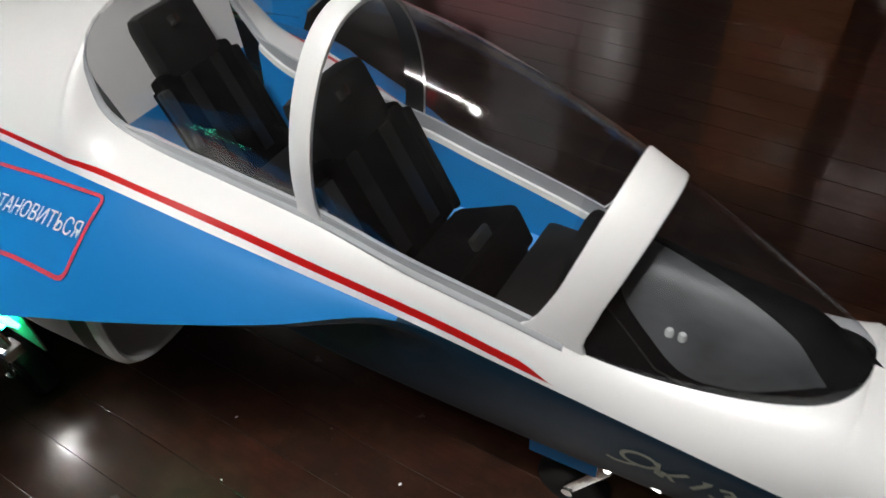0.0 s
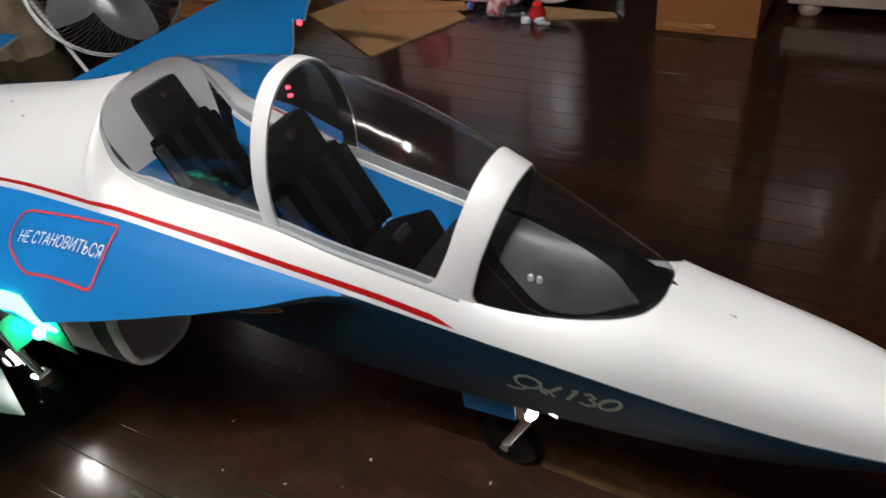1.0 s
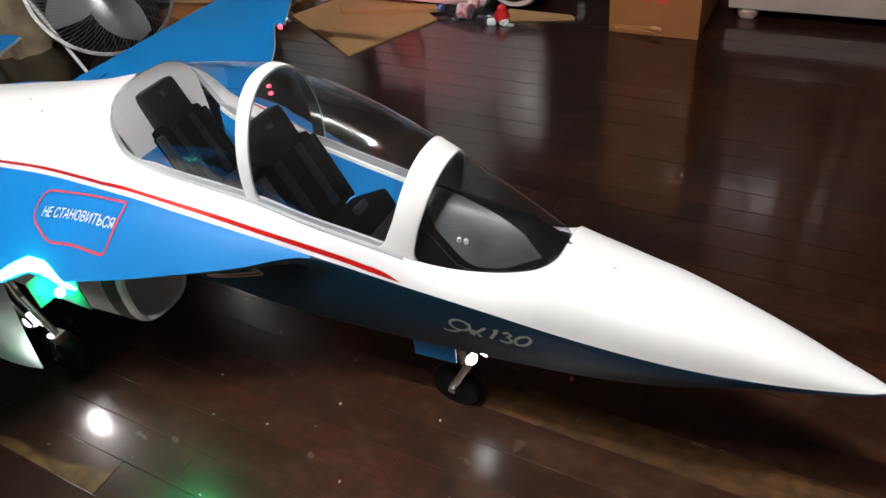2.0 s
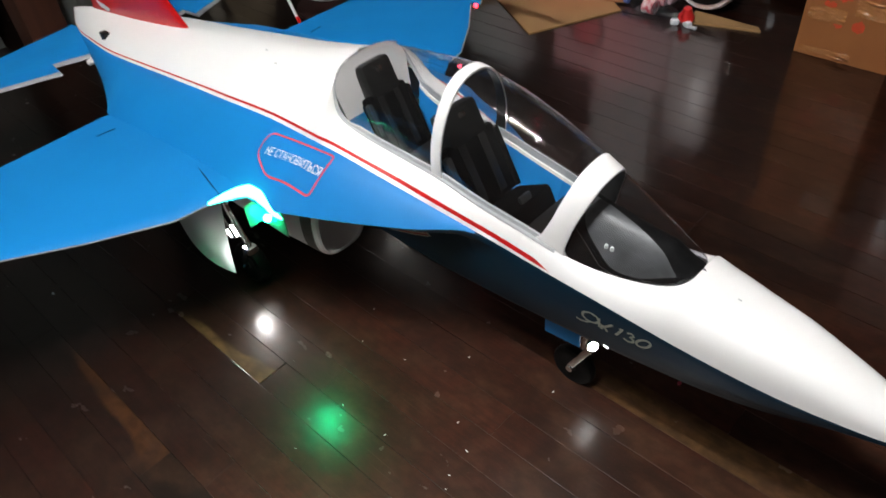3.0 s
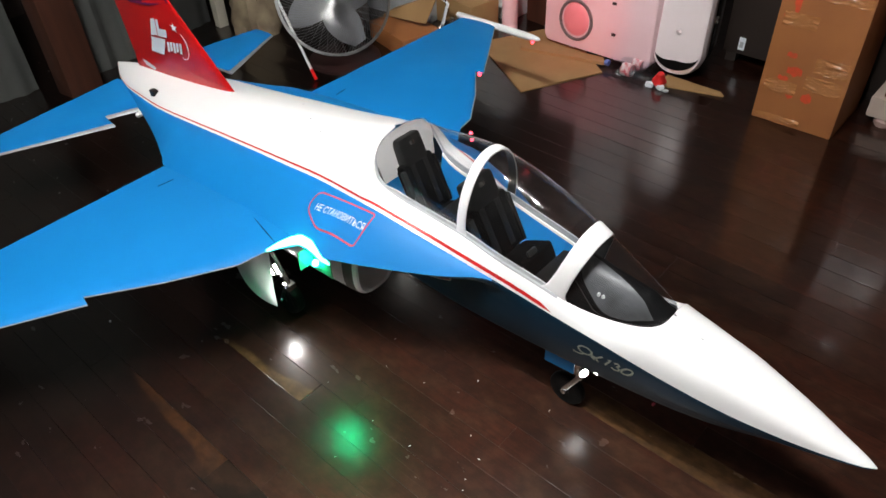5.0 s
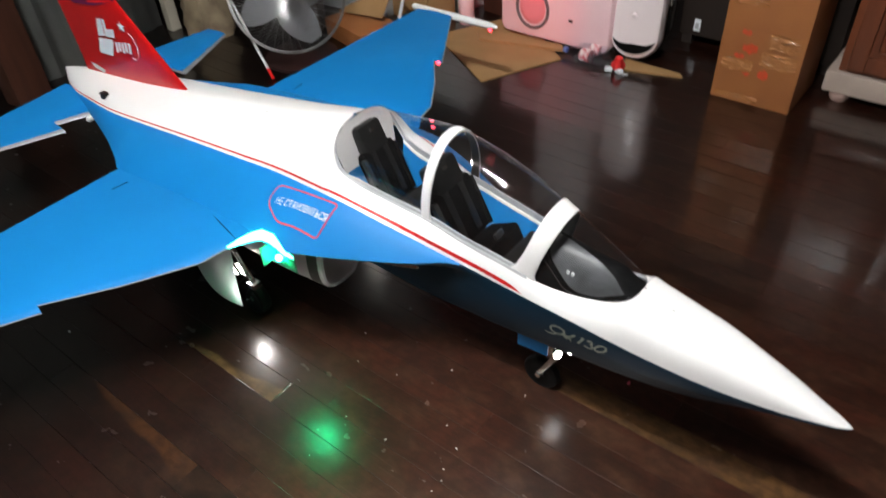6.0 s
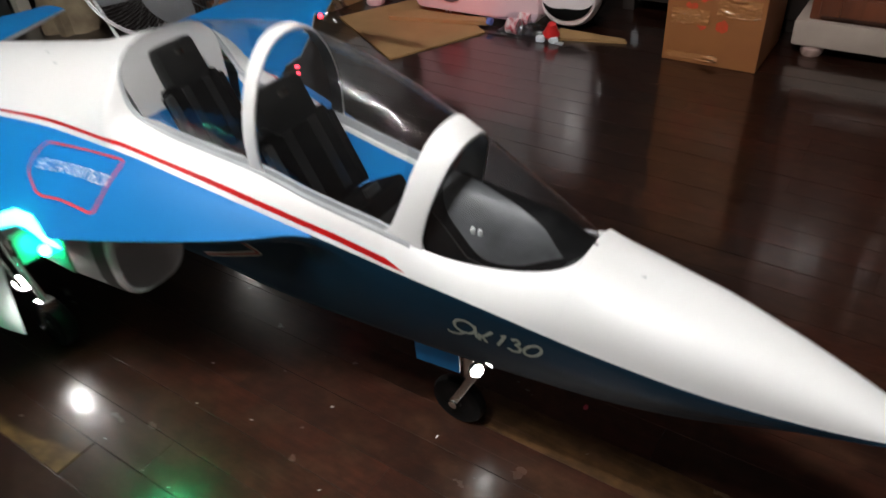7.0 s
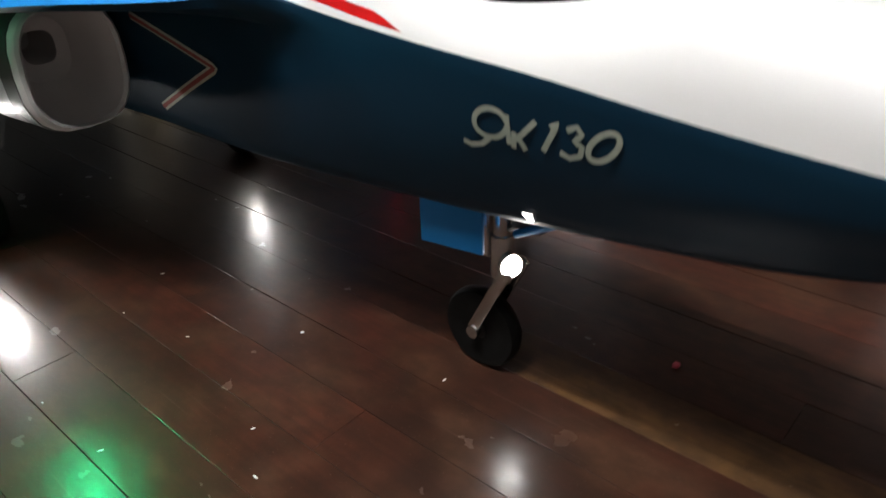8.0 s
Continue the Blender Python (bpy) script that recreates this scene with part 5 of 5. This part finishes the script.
# ---------------------------------------------------------------- standing fan
def fan():
    m = look((.095, .81, .255), (1.9, -.15, 1.55))
    t = thing("floor_fan", "grey wire-caged floor fan leaning back behind the tail", "fan")
    # cage: rings and spokes on a dome

    def dome(r):
        return -.075 * (1 - (r / .212) ** 2)

    T = Matrix.Translation((.095, .81, .255)) @ m.to_3x3().to_4x4() @ pose(0, 0, 0, 0, 180, 0)
    bm = bmesh.new()
    for r in (.212, .207):
        loop_tube(bm, [T @ Vector((r * math.cos(a), r * math.sin(a), .0 if r > .209 else .006)) for a in np.linspace(0, 2 * math.pi, 49)[:-1]], .0032, 6)
    part("cage_rim", bm, FAN_WIRE, t)
    bm = bmesh.new()
    for k in range(96):
        a = 2 * math.pi * k / 96
        tube(bm, [T @ Vector((r * math.cos(a + 4.5 * (.212 - r)), r * math.sin(a + 4.5 * (.212 - r)), .070 * (1 - (r / .212) ** 2.5))) for r in (.022, .05, .08, .115, .15, .185, .212)], .0010, 4, cap=False)
    tagged(part("wire_guard", bm, FAN_WIRE, t, "fine bright wire guard"), kind="stuff")
    bm = bmesh.new()
    for r in (.014, .020, .026):
        loop_tube(bm, [T @ Vector((r * math.cos(a), r * math.sin(a), .071)) for a in np.linspace(0, 2 * math.pi, 25)[:-1]], .0022, 6)
    part("hub_coil", bm, FAN_WIRE, t, "bright coiled wire hub")
    bm = bmesh.new()
    lathe(bm, [(.02, -.12), (.06, -.115), (.075, -.08), (.078, -.05), (.074, -.048), (.06, -.07), (.0001, -.08)], T, 32)
    part("motor_cowl", bm, FAN_GREY, t, "round grey motor cowl")
    for k in range(4):
        bm = bmesh.new()
        rows = []
        for i in range(9):
            r = .03 + .158 * i / 8
            w = .135 * math.sin(math.pi * (.2 + .7 * i / 8))
            a0 = k * math.pi / 2 + .35 * i / 8
            rows.append([bm.verts.new(T @ Vector((r * math.cos(a0 + w / r * (j / 4 - .5)), r * math.sin(a0 + w / r * (j / 4 - .5)), -.02 + .035 * (j / 4 - .5)))) for j in range(5)])
        grid_faces(bm, rows)
        bmesh.ops.solidify(bm, geom=bm.faces[:], thickness=.002)
        part("blade", bm, FAN_BLADE, t)
    bm = bmesh.new()
    for k in range(36):
        a = 2 * math.pi * k / 36
        tube(bm, [T @ Vector((r * math.cos(a), r * math.sin(a), -.07 * (1 - (r / .212) ** 3))) for r in (.07, .12, .17, .212)], .0012, 4, cap=False)
    tagged(part("rear_guard", bm, FAN_WIRE, t), kind="stuff")
    bm = bmesh.new()
    base = T @ Vector((0, -.16, -.08))
    tube(bm, [T @ Vector((0, 0, -.10)), (base.x - .02, base.y + .03, .06), (base.x - .02, base.y + .03, .02)], .016, 12)
    lathe(bm, [(.0001, 0), (.14, 0), (.14, .012), (.05, .025), (.0001, .03)], pose(base.x - .02, base.y + .03, 0), 28)
    part("stand", bm, FAN_RED, t, "dark stand")
    bm = bmesh.new()
    tube(bm, [(-.100, .642, .420), (.008, .642, .226), (.133, .642, .006)], .0055, 8)
    rod = part("side_rod", bm, PALE, t, "bright rod with a red tip")
    bm = bmesh.new()
    tube(bm, [(.115, .642, .038), (.135, .642, .002)], .0066, 8)
    part("rod_tip", bm, RED, rod, "red rod tip")


fan()

# ---------------------------------------------------------------- things behind the tail
bm = bmesh.new()
box(bm, (0, 0, 0), (.05, .06, 1.9), .006, pose(-.06, 1.02, 0, 0, 0, 20))
tagged(part("wooden_post", bm, DARKWOOD), "dark red-brown wooden post beside the fan", "post")
bm = bmesh.new()
box(bm, (0, 0, 0), (.09, .135, 1.9), .008, pose(-.56, -.03, 0, 0, 0, 8))
tagged(part("wooden_pillar", bm, DARKWOOD), "broad dark brown wooden pillar", "pillar")


def drape(name, x, y0, y1, mat, label, fold=.02):
    bm = bmesh.new()
    rows = []
    n = int((y1 - y0) / .012)
    for k in range(n + 1):
        y = y0 + (y1 - y0) * k / n
        rows.append([bm.verts.new((x + fold * math.sin(y * 42) * (.6 + .4 * z) + .3 * fold * math.sin(y * 97), y, z)) for z in (0, .3, .8, 1.4, 2.0)])
    grid_faces(bm, rows)
    bmesh.ops.solidify(bm, geom=bm.faces[:], thickness=.004)
    return tagged(part(name, bm, mat), label, "curtain")


drape("grey_curtain", -.60, .115, .33, CURTAIN, "grey cloth curtain hanging to the floor")
drape("grey_curtain", -.66, .31, .72, CURTAIN_DARK, "dark grey cloth curtain hanging to the floor", .010)
drape("grey_curtain", -.66, -.62, -.06, CURTAIN, "grey cloth curtain hanging to the floor", .012)
bm = bmesh.new()
box(bm, (-.60, .70, 0), (-.56, .745, 1.9), .004)
tagged(part("cream_post", bm, POST), "cream painted square post", "post")


def canvas_heap():
    """A crumpled canvas bundle leaning by the post."""
    bm = bmesh.new()
    rows = []
    for i in range(22):
        u = i / 21
        ring = []
        for k in range(28):
            a = 2 * math.pi * k / 28
            r = (.105 - .045 * u) * (1 + .28 * noise.noise((2.2 * math.cos(a), 2.2 * math.sin(a), u * 5)) + .10 * noise.noise((6 * math.cos(a), 6 * math.sin(a), u * 11)))
            ring.append(bm.verts.new((-.42 + r * math.cos(a) - .10 * u, .80 + .9 * r * math.sin(a) + .04 * u, .52 * u)))
        rows.append(ring)
    grid_faces(bm, rows, closed=True)
    bm.faces.new(rows[-1])
    return tagged(part("canvas_sack", bm, BEIGE), "crumpled beige canvas sack standing by the post", "sack")


canvas_heap()


def plastic_bag():
    t = thing("plastic_bag", "crumpled clear plastic bag holding white packing", "bag", pose(.38, 1.42, 0))
    bm = bmesh.new()
    bmesh.ops.create_icosphere(bm, subdivisions=4, radius=1)
    for v in bm.verts:
        d = v.co.normalized()
        k = 1 + .30 * noise.noise(d * 2.4) + .14 * noise.noise(d * 7)
        v.co = Vector((d.x * .15 * k, d.y * .09 * k, max(0.0, .12 + d.z * .13 * k)))
    part("bag_skin", bm, BAG, t)
    bm = bmesh.new()
    bmesh.ops.create_icosphere(bm, subdivisions=3, radius=1)
    for v in bm.verts:
        d = v.co.normalized()
        k = 1 + .35 * noise.noise(d * 3 + Vector((4, 1, 2)))
        v.co = Vector((-.02 + d.x * .085 * k, d.y * .055 * k, max(.004, .10 + d.z * .085 * k)))
    part("packing", bm, PALE, t, "white crumpled packing")


pinkb = thing("pink_bottle", "tall pale pink plastic bottle with a white cap", "bottle", pose(.445, 1.43, 0))
bm = bmesh.new()
lathe(bm, [(.0001, 0), (.030, 0), (.033, .006), (.033, .03), (.031, .034), (.033, .04), (.033, .15), (.028, .175), (.014, .195), (.014, .20)], Matrix(), 24)
part("bottle_body", bm, PINK, pinkb)
bm = bmesh.new()
lathe(bm, [(.0001, .198), (.017, .198), (.0175, .202), (.0175, .222), (.015, .226), (.0001, .226)], Matrix(), 20)
part("cap", bm, DECAL_WHITE, pinkb, "white cap")


def crumpled_sheet(m, w, d, h, seed):
    """A crumpled clear plastic sheet heaped on the floor."""
    t = thing("plastic_sheet", "crumpled clear plastic sheet heaped beside the cartons", "plastic sheet", m)
    bm = bmesh.new()
    rows = []
    for i in range(25):
        row = []
        for j in range(25):
            u, v = i / 24, j / 24
            hill = (math.sin(math.pi * u) * math.sin(math.pi * v)) ** .6
            z = hill * h * (.55 + .9 * abs(noise.noise((u * 4, v * 4, seed))) + .5 * abs(noise.noise((u * 11, v * 11, seed))))
            row.append(bm.verts.new((w * (u - .5) + .015 * noise.noise((v * 5, u * 3, seed)), d * (v - .5) + .015 * noise.noise((u * 5, v * 3, seed + 3)), .002 + z)))
        rows.append(row)
    grid_faces(bm, rows)
    part("sheet", bm, BAG, t)


crumpled_sheet(pose(.33, 1.25, 0, 0, 0, 20), .20, .14, .10, 4)
crumpled_sheet(pose(1.06, 1.385, 0, 0, 0, 8), .16, .05, .035, 9)

crumbs = random.Random(11)
more = [(round(crumbs.uniform(1.25, 2.15), 3), round(crumbs.uniform(-.52, -.10), 3), round(crumbs.uniform(.0006, .0011), 4), "white") for _ in range(10)]
for x, y, r, lab in ((1.520, -.079, .0020, "white"), (.700, -.519, .003, "white"), (1.649, -.233, .0015, "white"), (1.688, -.044, .0013, "white"), (1.848, .111, .0045, "red"), (1.60, -.20, .0011, "white"), (1.43, -.16, .0010, "white"), (1.52, -.30, .0014, "white"), *more):
    bm = bmesh.new()
    bmesh.ops.create_icosphere(bm, subdivisions=1, radius=r)
    for v in bm.verts:
        v.co = Vector((v.co.x * (1.3 if r > .0016 else 2.4), v.co.y * .9, v.co.z * .5 + r * .4)) + Vector((0, 0, .1 * r * noise.noise(v.co * 900)))
    ob = part("floor_crumb", bm, DECAL_WHITE if lab == "white" else DECAL_RED)
    ob.location = (x, y, 0)
    ob.rotation_euler = (0, 0, 40 * x)
    tagged(ob, f"tiny {lab} crumb lying on the floorboards", "crumb", "crumbs on the floor")

# ---------------------------------------------------------------- room shell
bm = bmesh.new()
box(bm, (-1.6, -3.0, -.10), (4.6, 2.5, -.016))
floor = tagged(part("floor", bm, SEAM, smooth=False), "dark varnished narrow floorboards with worn gloss", "floor", kind="structure")
# unseen walls: north and west dark, south and east paler for bounce light
for name, lo, hi in (("wall_north", (-1.6, 2.3, -.1), (4.6, 2.45, 2.75)), ("wall_south", (-1.6, -3.0, -.1), (4.6, -2.85, 2.75)), ("wall_west", (-1.6, -2.85, -.1), (-1.45, 2.3, 2.75)), ("wall_east", (4.45, -2.85, -.1), (4.6, 2.3, 2.75))):
    bm = bmesh.new()
    box(bm, lo, hi)
    tagged(part(name, bm, WALL_BOUNCE if name in ("wall_south", "wall_east") else WALL, smooth=False), "plain wall closing the room out of view", "wall", kind="structure")
def tube_light(x, y, z, length, angle):
    """A bare lit tube on a white batten that hangs on two wires from the ceiling."""
    t = thing("tube_light", "bare white fluorescent tube lit on a hanging batten", "lamp", pose(x, y, z, 0, 0, angle))
    bm = bmesh.new()
    tube(bm, [(-length / 2, 0, 0), (length / 2, 0, 0)], .019, 12)
    part("lit_tube", bm, TUBE_LIGHT, t)
    bm = bmesh.new()
    box(bm, (-length / 2 - .02, -.025, .06), (length / 2 + .02, .025, .11), .004)
    part("batten", bm, WHITE, t)
    for e in (-1, 1):
        bm = bmesh.new()
        box(bm, (e * (length / 2 + .010) - .009, -.015, -.02), (e * (length / 2 + .010) + .009, .015, .062), .002)
        part("lamp_holder", bm, PALE, t)
        bm = bmesh.new()
        tube(bm, [(e * length * .35, 0, .11), (e * length * .35, 0, 2.75 - z)], .0015, 6)
        part("wire", bm, DARKGREY, t, "thin hanging wire")


tube_light(1.42, -0.88, 2.60, .60, 0)
tube_light(1.78, -1.02, 2.60, .60, 90)
# unseen ceiling, kept dark so that it bounces little light
bm = bmesh.new()
box(bm, (-1.6, -3.0, 2.75), (4.6, 2.5, 2.85))
tagged(part("ceiling", bm, CEILING, smooth=False), "unseen dark ceiling closing the room", "ceiling", kind="structure")

# floorboards, each one a piece of its own
WIDTH = .0635
rng = random.Random(5)
plank_meshes = {}


def plank_mesh(length, mat):
    key = (round(length, 2), mat.name)
    if key not in plank_meshes:
        h, w = length / 2 - .0002, WIDTH / 2 - .0003
        me = bpy.data.meshes.new("plank")
        e, d = .0005, .00012
        vs = [(-h, -w, -.016), (h, -w, -.016), (h, w, -.016), (-h, w, -.016), (-h, -w, -d), (h, -w, -d), (h, w, -d), (-h, w, -d), (e - h, e - w, 0), (h - e, e - w, 0), (h - e, w - e, 0), (e - h, w - e, 0)]
        fs = [(0, 1, 5, 4), (1, 2, 6, 5), (2, 3, 7, 6), (3, 0, 4, 7), (4, 5, 9, 8), (5, 6, 10, 9), (6, 7, 11, 10), (7, 4, 8, 11), (8, 9, 10, 11)]
        me.from_pydata(vs, [], fs)
        me.materials.append(mat)
        plank_meshes[key] = me
    return plank_meshes[key]


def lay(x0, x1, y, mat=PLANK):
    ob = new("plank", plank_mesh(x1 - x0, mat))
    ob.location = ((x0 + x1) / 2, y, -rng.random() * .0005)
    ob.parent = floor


for row in range(-46, 37):
    y = .007 + WIDTH * (row + .5)
    if -.66 < y < 1.9:
        if row == 0:
            lay(-1.44, .25, y), lay(.25, 1.70, y), lay(1.70, 2.60, y, PLANK_PALE), lay(2.60, 4.44, y)
        elif row == -6:
            lay(-1.44, -.10, y), lay(-.10, .95, y), lay(.95, 1.256, y, PLANK_SAP), lay(1.256, 2.6, y), lay(2.6, 4.44, y)
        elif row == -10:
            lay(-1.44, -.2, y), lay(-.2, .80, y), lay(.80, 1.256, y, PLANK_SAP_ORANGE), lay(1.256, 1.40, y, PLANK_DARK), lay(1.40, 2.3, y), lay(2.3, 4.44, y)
        else:
            cuts = [-1.44]
            while cuts[-1] < 3.4:
                cuts.append(round(cuts[-1] + rng.choice([.8, 1.1, 1.4, 1.7]), 2))
            cuts[-1] = 4.44
            for a, b in zip(cuts, cuts[1:]):
                lay(a, b, y)
    else:
        lay(-1.44, 4.44, y)
